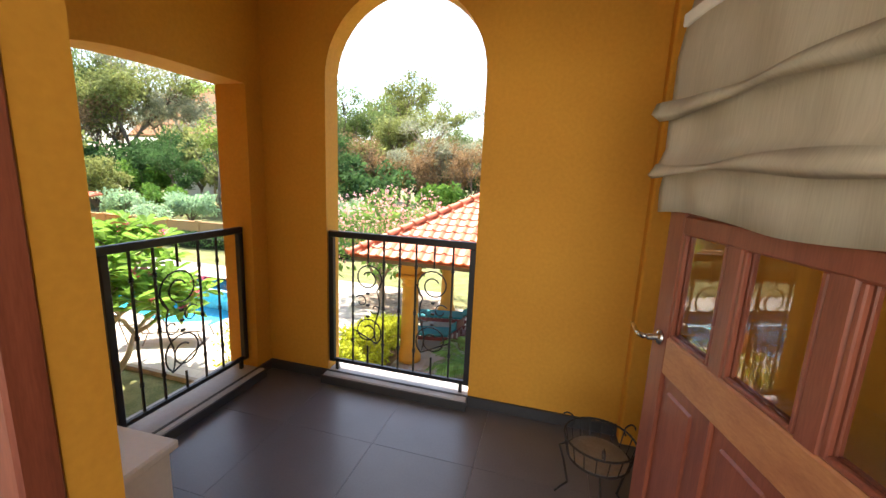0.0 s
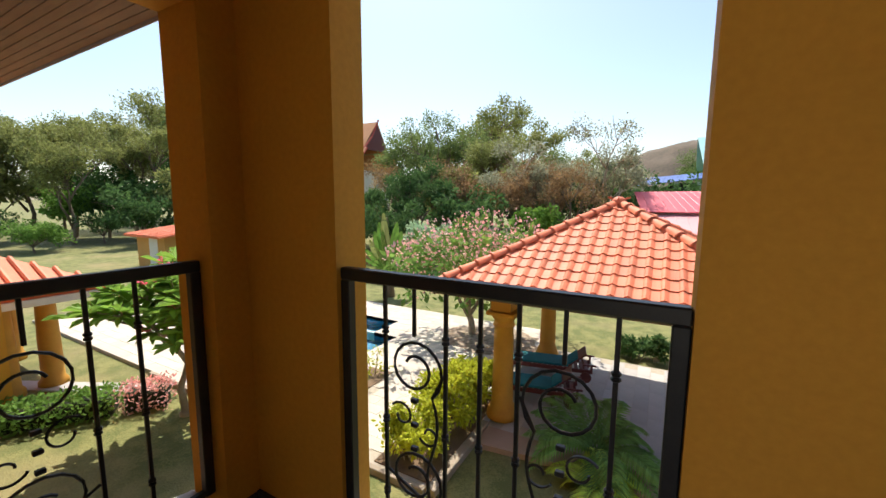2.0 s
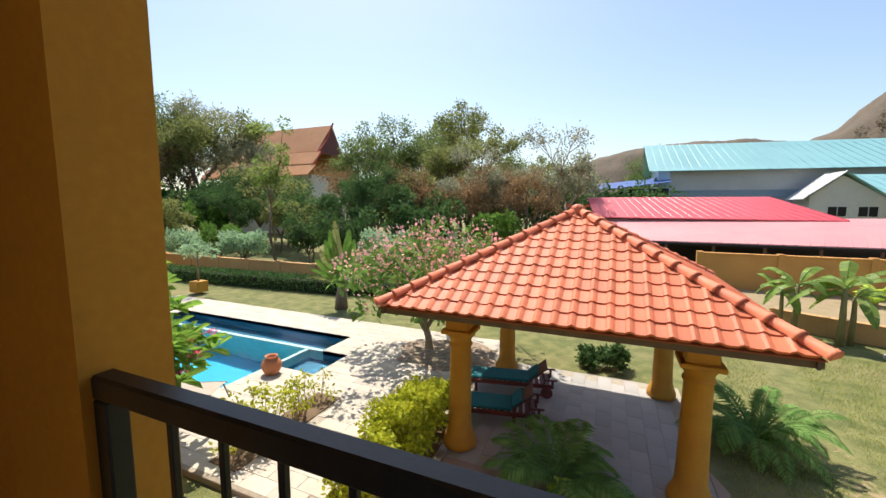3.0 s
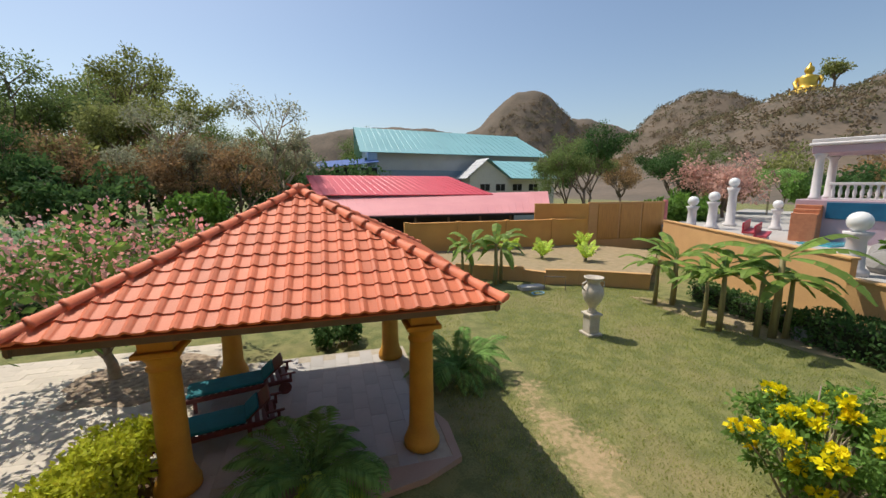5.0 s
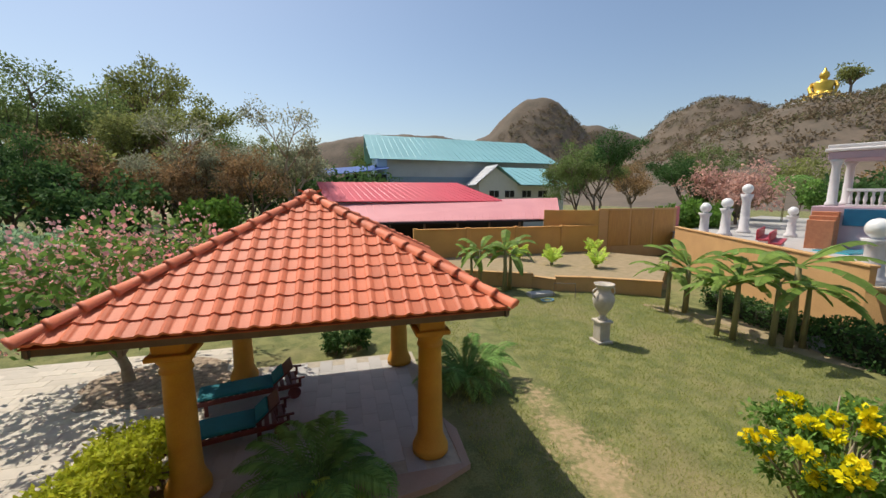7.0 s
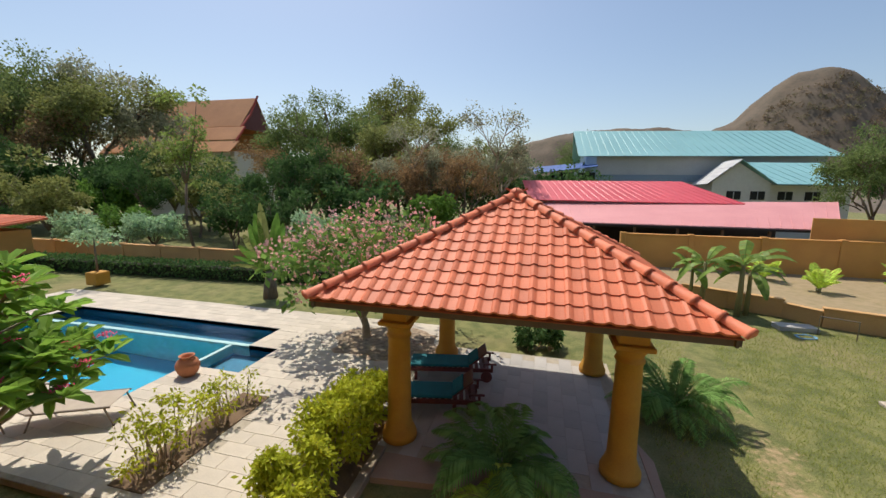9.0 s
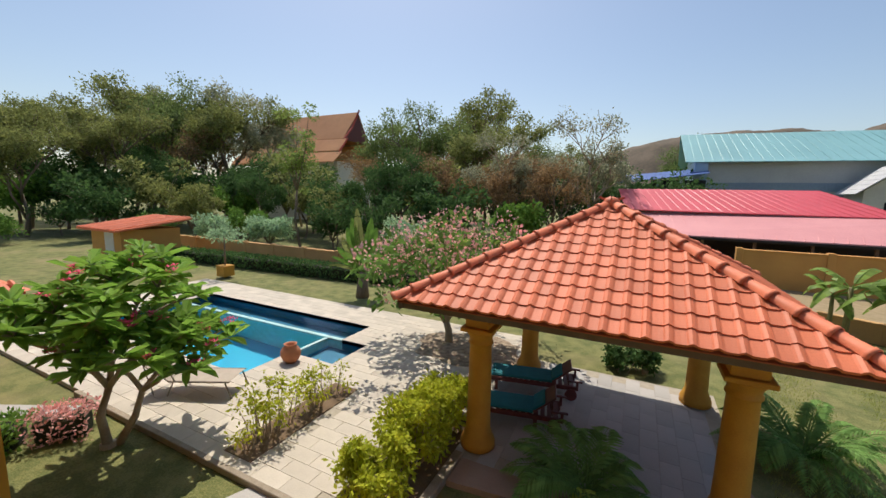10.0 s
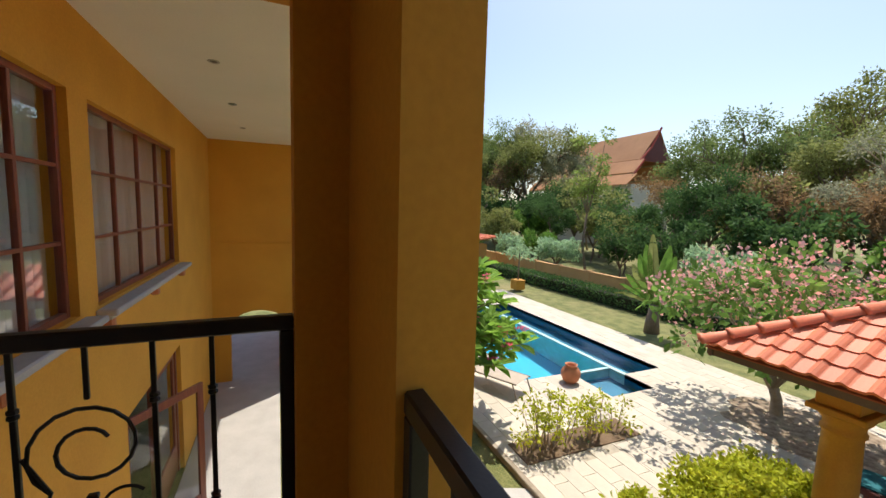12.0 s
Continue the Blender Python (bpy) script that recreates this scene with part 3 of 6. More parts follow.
struct("ceiling_wing", G().box((XE, WY, CZ), (-0.251, 0.15, CZ + 0.06)), white_paint, "white wing ceiling with downlights")
# rooms behind the wing windows
struct("wall_wing_back", G().box((XE, WY - 2.2, 0), (-0.25, WY - 2.1, CZ)), white_paint, "plain inner wall")
struct("floor_wing_upper", G().box((XE, WY - 2.1, 2.7), (-0.25, WY - WT, FZ)), slate_tile, "inner floor")
curtain = M("white_sheer_curtain", (0.86, 0.84, 0.82), (0.76, 0.74, 0.72), 0.9, 4, 80, 0.05, 0.002, trans=0.15)
for wi, (a, b, z0, z1) in enumerate(wins):
    t = tagged(thing("window_%d" % (wi + 1), "dark red wooden window with small panes", "window", (a, WY - 0.09, z0)), kind="structure")
    w, h = b - a, z1 - z0
    w = b - a
    for x0, x1 in ((0, 0.05), (w - 0.05, w)) if w > 0 else ((w, w + 0.05), (-0.05, 0)):
        part("window_frame", G().box((x0, -0.03, 0), (x1, 0.03, h), 0.004), wood, t)
    part("window_frame", G().box((min(0, w) + 0.05, -0.03, 0), (max(0, w) - 0.05, 0.03, 0.05), 0.004), wood, t)
    part("window_frame", G().box((min(0, w) + 0.05, -0.03, h - 0.05), (max(0, w) - 0.05, 0.03, h), 0.004), wood, t)
    cols = 4
    for k in range(1, cols):
        x = w * k / cols
        part("mullion", G().box((x - 0.018, -0.022, 0.05), (x + 0.018, 0.022, h - 0.05), 0.003), wood, t)
    for k in (1, 2):
        z = h * k / 3
        part("glazing_bar", G().box((min(0, w) + 0.05, -0.0215, z - 0.015), (max(0, w) - 0.05, 0.0215, z + 0.015), 0.003), wood, t)
    for i in range(cols):
        for j in range(3):
            p = part("pane", G().box((w * i / cols, -0.002, h * j / 3), (w * (i + 1) / cols, 0.002, h * (j + 1) / 3)), pane_glass, t)
            p.visible_shadow = False
    c = thing("curtain", "white sheer curtain behind the window", "curtain", (a, WY - 0.215, z0), "wing curtains")
    g = G()
    n = 90
    for i in range(n + 1):
        for z in (FZ - z0, h + 0.1):
            g.v.append((w * i / n, 0.03 * math.sin(i * 0.9) + 0.012 * math.sin(i * 2.3), z))
    g.f = [(2 * i, 2 * i + 2, 2 * i + 3, 2 * i + 1) for i in range(n)]
    ob = part("cloth", g, curtain, c, "", True)
    md = ob.modifiers.new("thick", "SOLIDIFY")
    md.thickness = 0.003
    part("rod", G().tube([(0, 0, h + 0.1), (w, 0, h + 0.1)], 0.012, 8), wood, c)
    s = tagged(thing("window_sill_%d" % (wi + 1), "grey concrete window sill on small corbels", "sill", (a, WY, z0)), kind="structure")
    lo, hi = min(0, w) - 0.08, max(0, w) + 0.08
    part("slab", G().box((lo, 0.001, -0.08), (hi, 0.16, -0.02), 0.012).box((lo + 0.03, 0.001, -0.12), (hi - 0.03, 0.11, -0.08), 0.008), sill_paint, s)
    for x in (lo + 0.15, (lo + hi) / 2, hi - 0.15):
        part("corbel", G().box((x - 0.04, 0.001, -0.22), (x + 0.04, 0.09, -0.12), 0.015), terracotta, s)
# ground-floor glazed doors of the wing, one leaf ajar
t = tagged(thing("door_2", "dark red glazed garden door standing ajar", "door", (door_x1, WY - 0.1, 0)), kind="structure")
for x0, x1 in ((-0.07, 0), (-1.25, -1.17), (-2.4, -2.33)):
    part("frame", G().box((x0, -0.04, 0), (x1, 0.04, door_z), 0.005), wood, t)
part("frame", G().box((-2.33, -0.04, door_z - 0.07), (-0.07, 0.04, door_z), 0.005), wood, t)
for k, (x0, ang) in enumerate(((-0.07, -35), (-1.25, 0))):
    lf = part("leaf", G().box((-0.09, -0.02, 0.02), (0, 0.02, 2.02), 0.004).box((-1.08, -0.02, 0.02), (-0.99, 0.02, 2.02), 0.004).box((-0.99, -0.02, 0.02), (-0.09, 0.02, 0.5), 0.004).box((-0.99, -0.02, 1.92), (-0.09, 0.02, 2.02), 0.004), wood, t)
    lf.matrix_basis = pose(x0, 0, 0, 0, 0, ang)
    pg = part("pane", G().box((-0.99, -0.003, 0.5), (-0.09, 0.003, 1.92)), pane_glass, lf)
    pg.visible_shadow = False
lamp_m = M("downlight_rim", (0.5, 0.48, 0.44), None, 0.4, 20, 100, 0, metal=0.6)
for x in (-3.77, -5.66, -7.6):
    t = thing("downlight", "small recessed ceiling downlight", "light", (x, -0.8, CZ - 0.012), "wing downlights")
    part("rim", G().lathe([(0.03, 0.0115), (0.055, 0.0115), (0.06, 0.004), (0.055, 0.0), (0.04, 0.0), (0.035, 0.008)], n=20), lamp_m, t)
    part("lens", G().lathe([(0.0345, 0.006), (0.0345, 0.0115)], n=20), slate_dark, t)


# ---- garden ground ----
GZ = -0.1
EX, EY0, EH = 1.3, 0.05, 4.35


def L(x, y):
    """A place on the deck's level carried down to the lawn along the same line of sight."""
    k = (EH - GZ) / EH
    return EX + (x - EX) * k, EY0 + (y - EY0) * k


def lawn_material():
    m = M("dry_lawn", (0.21, 0.205, 0.068), (0.115, 0.13, 0.036), 0.95, 2.4, 34, 1.0, 0.05, amt=2.6)
    n, l = m.node_tree.nodes, m.node_tree.links
    b = n["Principled BSDF"]
    base = b.inputs["Base Color"].links[0].from_socket
    tc = n.new("ShaderNodeTexCoord")
    big = n.new("ShaderNodeTexNoise")
    big.inputs["Scale"].default_value, big.inputs["Detail"].default_value = 0.35, 7
    l.new(tc.outputs["Object"], big.inputs["Vector"])
    r = n.new("ShaderNodeValToRGB")
    r.color_ramp.elements[0].position, r.color_ramp.elements[1].position = 0.50, 0.75
    l.new(big.outputs[0], r.inputs[0])
    mx = n.new("ShaderNodeMix")
    mx.data_type = "RGBA"
    mx.inputs[7].default_value = (0.27, 0.22, 0.10, 1)
    l.new(r.outputs[0], mx.inputs[0]), l.new(base, mx.inputs[6])
    # worn sandy track beside the pavilion: bare where a ragged band leaves the grass thin
    sep = n.new("ShaderNodeSeparateXYZ")
    l.new(tc.outputs["Object"], sep.inputs[0])

    def calc(op, a, b_, clamp=False):
        q = n.new("ShaderNodeMath")
        q.operation, q.use_clamp = op, clamp
        for k, v in enumerate((a, b_)):
            if isinstance(v, (int, float)):
                q.inputs[k].default_value = v
            else:
                l.new(v, q.inputs[k])
        return q.outputs[0]

    rag, crumb = n.new("ShaderNodeTexNoise"), n.new("ShaderNodeTexNoise")
    rag.inputs["Scale"].default_value, rag.inputs["Detail"].default_value = 1.3, 5
    crumb.inputs["Scale"].default_value, crumb.inputs["Detail"].default_value = 9, 6
    l.new(tc.outputs["Object"], rag.inputs["Vector"]), l.new(tc.outputs["Object"], crumb.inputs["Vector"])
    mid = calc("ADD", 4.72, calc("MULTIPLY", sep.outputs[1], 0.08))
    off = calc("ABSOLUTE", calc("SUBTRACT", sep.outputs[0], mid), 0)
    along = calc("MULTIPLY", calc("ABSOLUTE", calc("SUBTRACT", sep.outputs[1], 5.4), 0), 0.16)
    bare = calc("SUBTRACT", calc("ADD", calc("MULTIPLY", rag.outputs[0], 1.1), calc("MULTIPLY", crumb.outputs[0], 1.3)), calc("ADD", calc("ADD", calc("MULTIPLY", off, 0.85), along), 0.66))
    bare = calc("MULTIPLY", calc("MULTIPLY", bare, 2.2, True), calc("ADD", calc("MULTIPLY", crumb.outputs[0], 1.2), 0.1), True)
    mx2 = n.new("ShaderNodeMix")
    mx2.data_type = "RGBA"
    mx2.inputs[7].default_value = (0.44, 0.31, 0.175, 1)
    l.new(bare, mx2.inputs[0]), l.new(mx.outputs[2], mx2.inputs[6])
    l.new(mx2.outputs[2], b.inputs["Base Color"])
    return m


lawn = lawn_material()
g = G()
# the sheet has a hole where the pool is sunk
hole = [(-14.7, 5.68), (-5.45, 10.0)]
R2 = 1600
h0, h1 = hole
for a, b in (((-R2, -R2), (R2, h0[1])), ((-R2, h1[1]), (R2, R2)), ((-R2, h0[1]), (h0[0], h1[1])), ((h1[0], h0[1]), (R2, h1[1]))):
    g.add([(a[0], a[1], GZ), (b[0], a[1], GZ), (b[0], b[1], GZ), (a[0], b[1], GZ)], [(0, 1, 2, 3)])
struct("ground", g, lawn, "dry patchy lawn reaching to the distance")

# short blades standing over the nearer lawn
rg = np.random.default_rng(21)
gn = 70000
gp = np.stack([3.4 + 11.5 * rg.random(gn), 1.5 + 13.0 * rg.random(gn), np.full(gn, GZ)], 1)
thin = np.abs(gp[:, 0] - 4.72 - 0.08 * gp[:, 1]) > 0.25 + 0.3 * rg.random(gn)
gp = gp[thin & (gp[:, 0] < 12.6 + 0.1 * gp[:, 1])]
ga = rg.random(len(gp)) * math.tau
gl = 0.03 + 0.045 * rg.random(len(gp))
gs = np.stack([np.cos(ga), np.sin(ga), np.zeros(len(gp))], 1) * 0.007
gt_ = np.stack([np.cos(ga * 3) * 0.6, np.sin(ga * 3) * 0.6, np.ones(len(gp))], 1) * gl[:, None]
blades = G()
blades.v = np.stack([gp - gs, gp + gs, gp + gt_], 1).reshape(-1, 3).tolist()
blades.f = np.arange(len(gp) * 3).reshape(-1, 3).tolist()
tagged(part("grass", blades, grass_m, None, "short dry grass of the lawn", False, False), category="grass", kind="stuff")

# bare sandy strip beside the pavilion, with an uneven outline
sand = M("bare_sandy_earth", (0.38, 0.28, 0.17), (0.24, 0.19, 0.09), 0.95, 3, 40, 0.6, 0.01)


def patch(name, cx, cy, rx, ry, rot, mat_, label, z=0.006, n=40, rough=0.25):
    g = G()
    pts = []
    for k in range(n):
        a = k * math.tau / n
        r = 1 + rough * noise.noise((math.cos(a) * 2 + cx, math.sin(a) * 2 + cy, 1)) + rough * 0.6 * noise.noise((math.cos(a) * 6, math.sin(a) * 6, cx))
        x, y = rx * r * math.cos(a), ry * r * math.sin(a)
        c, s = math.cos(radians(rot)), math.sin(radians(rot))
        pts.append((cx + x * c - y * s, cy + x * s + y * c, GZ))
    g.prism(pts, (0, 0, z))
    return struct(name, g, mat_, label)


patch("ground_lane", -3.5, 29.5, 6.5, 1.6, 4, sand, "pale dirt lane under the trees", 0.02)
patch("ground_bed", 13.9, 8.6, 0.9, 3.6, 14, sand, "bare sandy bed under the banana plants", 0.007)
# litter patch; its dark mottling also paints the leaf shadows under the tree
patch("ground_leaf_litter", -2.9, 9.9, 1.5, 1.2, 0, M("leaf_litter", (0.40, 0.31, 0.22), (0.20, 0.14, 0.09), 0.95, 7, 60, 0.8, 0.02, amt=2), "leaf-strewn bare soil with painted leaf shade under the blossom tree", 0.107)

# deck bed under the slabs
g = G()
DY0, DY1 = 3.55, 11.6
rects = [(-17.6, -1.3, DY0, 5.7), (-17.6, -14.6, 5.7, 9.95), (-7.0, -1.3, 5.7, 7.2), (-5.5, -1.3, 7.2, 8.6), (-6.4, -1.3, 8.6, 9.95), (-17.6, -1.3, 9.95, DY1)]
for x0, x1, y0, y1 in rects:
    g.box((x0, y0, GZ - 0.05), (x1, y1, -0.012))
struct("pavement_bed", g, grout, "sandy mortar bed of the pool deck")
# path across the lawn, kerbs
g = G().box((-9.3, DY0 - 0.1, GZ - 0.02), (-1.3, DY0 - 0.001, 0.012), 0.01)
struct("pavement_kerb_deck", g, kerb_m, "weathered kerb of the pool deck")
struct("pavement_kerb_bed", G().box((-1.28, 3.5, GZ), (-1.12, 5.6, 0.03), 0.012), kerb_m, "pale kerb beside the shrubs")
for i, (a, b) in enumerate((((-12.5, 1.1), (-8.4, 3.2)), ((-4.2, 1.0), (-3.2, 3.44)))):
    d = (Vector(b) - Vector(a)).normalized()
    s = Vector((-d.y, d.x)) * (0.22 if i == 0 else 0.45)
    p = [Vector(a) - s, Vector(b) - s, Vector(b) + s, Vector(a) + s]
    struct("pavement_path_%d" % (i + 1), G().prism([(q.x, q.y, GZ) for q in p], (0, 0, 0.03)), stone_grey, "pale concrete garden path")
struct("pavement_walkway", G().box((XE - 4, WY, GZ), (-0.3, -0.2, 0.0), 0.01), stone_grey, "grey slab walkway along the wing")

# pool shell
g = G().box((-14.7, 5.6, -1.5), (-6.9, 8.6, -1.4)).box((-14.7, 5.6, -1.4), (-6.9, 5.7, -0.013)).box((-7.0, 5.7, -1.4), (-6.9, 7.2, -0.013)).box((-14.7, 5.7, -1.4), (-14.6, 8.6, -0.013)).box((-7.0, 7.2, -1.4), (-6.9, 8.6, -0.45))
struct("pool_basin", g, pool_blue, "turquoise tiled swimming pool basin")
g = G().box((-14.7, 8.75, -0.8), (-6.3, 10.05, -0.7)).box((-14.7, 9.95, -0.7), (-6.4, 10.05, -0.013)).box((-6.4, 8.6, -0.7), (-6.3, 10.05, -0.013)).box((-14.7, 8.75, -0.7), (-14.6, 9.95, -0.013))
struct("pool_channel", g, pool_deep, "dark blue tiled overflow channel")
g = G().box((-6.9, 7.1, -0.55), (-5.4, 8.7, -0.5)).box((-5.5, 7.2, -0.5), (-5.4, 8.6, -0.013)).box((-6.9, 7.1, -0.5), (-5.4, 7.2, -0.013)).box((-6.3, 8.6, -0.5), (-5.4, 8.7, -0.013))
struct("pool_step_basin", g, pool_deep, "dark blue tiled step basin")
struct("pool_divider", G().box((-14.6, 8.6, -1.4), (-6.4, 8.75, -0.03), 0.01).box((-7.06, 7.2, -1.0), (-6.94, 8.6, -0.04), 0.01), pool_rim, "pale tiled pool divider")
water = glass("pool_water", (0.35, 0.88, 1.0), 0.03, 1.14)
wn2 = water.node_tree
nz, bp = wn2.nodes.new("ShaderNodeTexNoise"), wn2.nodes.new("ShaderNodeBump")
nz.inputs["Scale"].default_value, nz.inputs["Detail"].default_value = 3.5, 3
bp.inputs["Strength"].default_value, bp.inputs["Distance"].default_value = 0.25, 0.02
wn2.links.new(nz.outputs[0], bp.inputs["Height"]), wn2.links.new(bp.outputs[0], wn2.nodes["Principled BSDF"].inputs["Normal"])
for nm, a, b in (("water_main", (-14.6, 5.7), (-7.06, 8.6)), ("water_channel", (-14.6, 8.75), (-6.4, 9.95)), ("water_step", (-6.94, 7.2), (-5.5, 8.6))):
    ob = part(nm, G().add([(a[0], a[1], -0.09), (b[0], a[1], -0.09), (b[0], b[1], -0.09), (a[0], b[1], -0.09)], [(0, 1, 2, 3)]), water, None, "clear still pool water", False, False)
    tagged(ob, kind="structure", category="water")
    ob.visible_shadow = False


# ---- roofed pavilion ----
PX0, PX1, PY0, PY1, PZ = -2.04, 3.54, 4.93, 10.48, 2.74
AP = Vector((0.75, 7.70, 4.22))
CX, CY = (-1.005, 2.6), (5.95, 9.48)


def pavilion():
    t = thing("pavilion", "open garden pavilion with terracotta roof on yellow columns", "pavilion", (0, 0, 0))
    prof = [(0.30, 0.0), (0.30, 0.10), (0.285, 0.12), (0.275, 0.16), (0.25, 0.20), (0.235, 0.26), (0.215, 0.30), (0.205, 0.6), (0.19, 1.6), (0.184, 1.84), (0.21, 1.86), (0.21, 1.89), (0.19, 1.91), (0.192, 1.97), (0.25, 2.05), (0.255, 2.09)]
    for x in CX:
        for y in CY:
            c = part("column", G().lathe(prof, (x, y, 0.02), 28), col_paint, t, "", True)
            part("capital", G().box((x - 0.275, y - 0.275, 2.108), (x + 0.275, y + 0.275, 2.18), 0.012).box((x - 0.21, y - 0.21, 2.18), (x + 0.2, y + 0.2, 2.62), 0.012), col_paint, c)
    for y in CY:
        part("beam", G().box((CX[0] - 0.2, y - 0.12, 2.62), (CX[1] + 0.2, y + 0.12, 2.9), 0.01), col_paint, t)
    for x in CX:
        part("beam", G().box((x - 0.118, CY[0] + 0.12, 2.62), (x + 0.118, CY[1] - 0.12, 2.9), 0.01), col_paint, t)
    cs = [Vector((PX0, PY0, PZ)), Vector((PX1, PY0, PZ)), Vector((PX1, PY1, PZ)), Vector((PX0, PY1, PZ))]
    # ceiling under the tiles
    g = G()
    dn = Vector((0, 0, -0.05))
    g.add([c + dn for c in cs] + [AP + dn] + [c + dn * 1.3 for c in cs] + [AP + dn * 1.3], [(0, 1, 4), (1, 2, 4), (2, 3, 4), (3, 0, 4), (6, 5, 9), (7, 6, 9), (8, 7, 9), (5, 8, 9), (0, 5, 6, 1), (1, 6, 7, 2), (2, 7, 8, 3), (3, 8, 5, 0)])
    part("roof_deck", g, tile_under, t)
    g = G()
    for i in range(4):
        a, b = cs[i], cs[(i + 1) % 4]
        inw = (Vector((AP.x, AP.y, PZ)) - (a + b) / 2).normalized()
        ea = a + inw * 0.05
        eb = b + inw * 0.05
        f = G().prism([ea + Vector((0, 0, -0.16)), eb + Vector((0, 0, -0.16)), eb + Vector((0, 0, -0.07)), ea + Vector((0, 0, -0.07))], inw * 0.03)
        part("fascia", f, fascia, t)
    # tiles course by course
    TW, TL = 0.2325, 0.262
    rest = G()
    shared = {}
    for side in range(4):
        a, b = cs[side], cs[(side + 1) % 4]
        ex = (b - a).normalized()
        mid = (a + b) / 2
        up = (AP - mid)
        slope = up.length
        ey = up.normalized()
        ez = ex.cross(ey).normalized()
        if ez.z < 0:
            ez = -ez
        half = (b - a).length / 2
        rows = int(slope / TL) + 1
        frame_m = Matrix(((ex.x, ey.x, ez.x, mid.x), (ex.y, ey.y, ez.y, mid.y), (ex.z, ey.z, ez.z, mid.z), (0, 0, 0, 1)))
        own = side in (0, 1)
        for r in range(rows):
            v0 = r * TL - 0.03
            w0 = half * (1 - max(v0, 0) / slope)
            cnt = int(half / TW) + 2
            off = 0
            for k in range(-cnt, cnt):
                u0, u1 = k * TW, (k + 1) * TW
                lim0, lim1 = half * (1 - max(v0, 0) / slope), half * (1 - min(v0 + TL * 1.12, slope) / slope)
                if u1 < -lim0 or u0 > lim0:
                    continue
                clip = u0 < -lim1 - 0.0 or u1 > lim1
                vs = []
                pr = [(0, 0.010), (0.08, 0.004), (0.30, 0.002), (0.56, 0.004), (0.64, 0.022), (0.78, 0.040), (0.92, 0.026), (1.02, 0.010)]
                for j, (vv, lift) in enumerate(((0.0, 0.020), (0.0, 0.006), (TL * 1.12, 0.0))):
                    for q, z in pr:
                        vs.append((q * TW, vv, (z if j != 1 else z - 0.022) + lift * (1 if j != 1 else 1)))
                n = len(pr)
                fs = [(n + i, n + i + 1, i + 1, i) for i in range(n - 1)] + [(i, i + 1, 2 * n + i + 1, 2 * n + i) for i in range(n - 1)]
                if clip:
                    lim = lambda v: half * (1 - min(max(v, 0), slope) / slope)
                    vs = [(min(max(x + u0, -lim(y + v0)), lim(y + v0)) - u0, y, z) for x, y, z in vs]
                mt = frame_m @ Matrix.Translation((u0, v0, 0))
                if own:
                    if clip:
                        me = mesh("tile", G().add(vs, fs), tile_clay, False, False)
                    else:
                        if "t" not in shared:
                            shared["t"] = mesh("tile", G().add(vs, fs), tile_clay, False, False)
                        me = shared["t"]
                    o = new("tile", me)
                    o.parent = t
                    o.matrix_basis = mt @ pose(0, 0, random.uniform(0, 0.004), random.uniform(-0.5, 0.5), 0, random.uniform(-0.4, 0.4))
                else:
                    rest.add([mt @ Vector(p) for p in vs], fs)
        # hip caps
        c0 = cs[side]
        d = AP - c0
        nl = int(d.length / 0.33)
        ax = d.normalized()
        sx = ax.cross(Vector((0, 0, 1))).normalized()
        sz = sx.cross(ax)
        for k in range(nl + 1):
            g = G()
            p0 = c0 + ax * (k * 0.33 - 0.06)
            rings = []
            for s_, rr in ((0, 0.098), (0.0, 0.112), (0.05, 0.112), (0.055, 0.1), (0.36, 0.082)):
                rings.append([p0 + ax * s_ + (sx * math.cos(q) * rr + sz * (math.sin(q) * rr * 0.95 + 0.015)) for q in [math.pi * i / 9 for i in range(10)]])
            g.add([p for rg in rings for p in rg], [(i * 10 + j, i * 10 + j + 1, (i + 1) * 10 + j + 1, (i + 1) * 10 + j) for i in range(4) for j in range(9)])
            if k == 0:
                g.add([p0 + sz * 0.015] + rings[1], [(0, j + 2, j + 1) for j in range(9)])
            part("hip_tile", g, tile_clay, t, "", True, False)
    tagged(part("tiles_far_side", rest, tile_clay_i, t, "", True, False), kind="stuff")
    part("finial", G().lathe([(0.15, -0.05), (0.14, 0.05), (0.1, 0.10), (0.03, 0.13)], (AP.x, AP.y, AP.z + 0.02), 12), tile_clay, t, "", True)


pavilion()
g = G().box((CX[0] - 0.45, CY[0] - 0.45, GZ), (CX[1] + 0.42, CY[1] + 0.6, -0.012))
struct("pavement_pavilion", g, grout, "mortar bed of the pavilion floor")
pts = [(-1.1, 4.9), (0.2, 5.05), (1.6, 5.0), (2.5, 5.15), (3.15, 5.45), (3.2, 6.4), (3.02, 6.9), (3.02, 5.5), (-1.1, 5.5)]
struct("pavement_apron", G().prism([(x, y, GZ) for x, y in pts], (0, 0, 0.1)), pink_slab, "pinkish concrete apron of the pavilion")


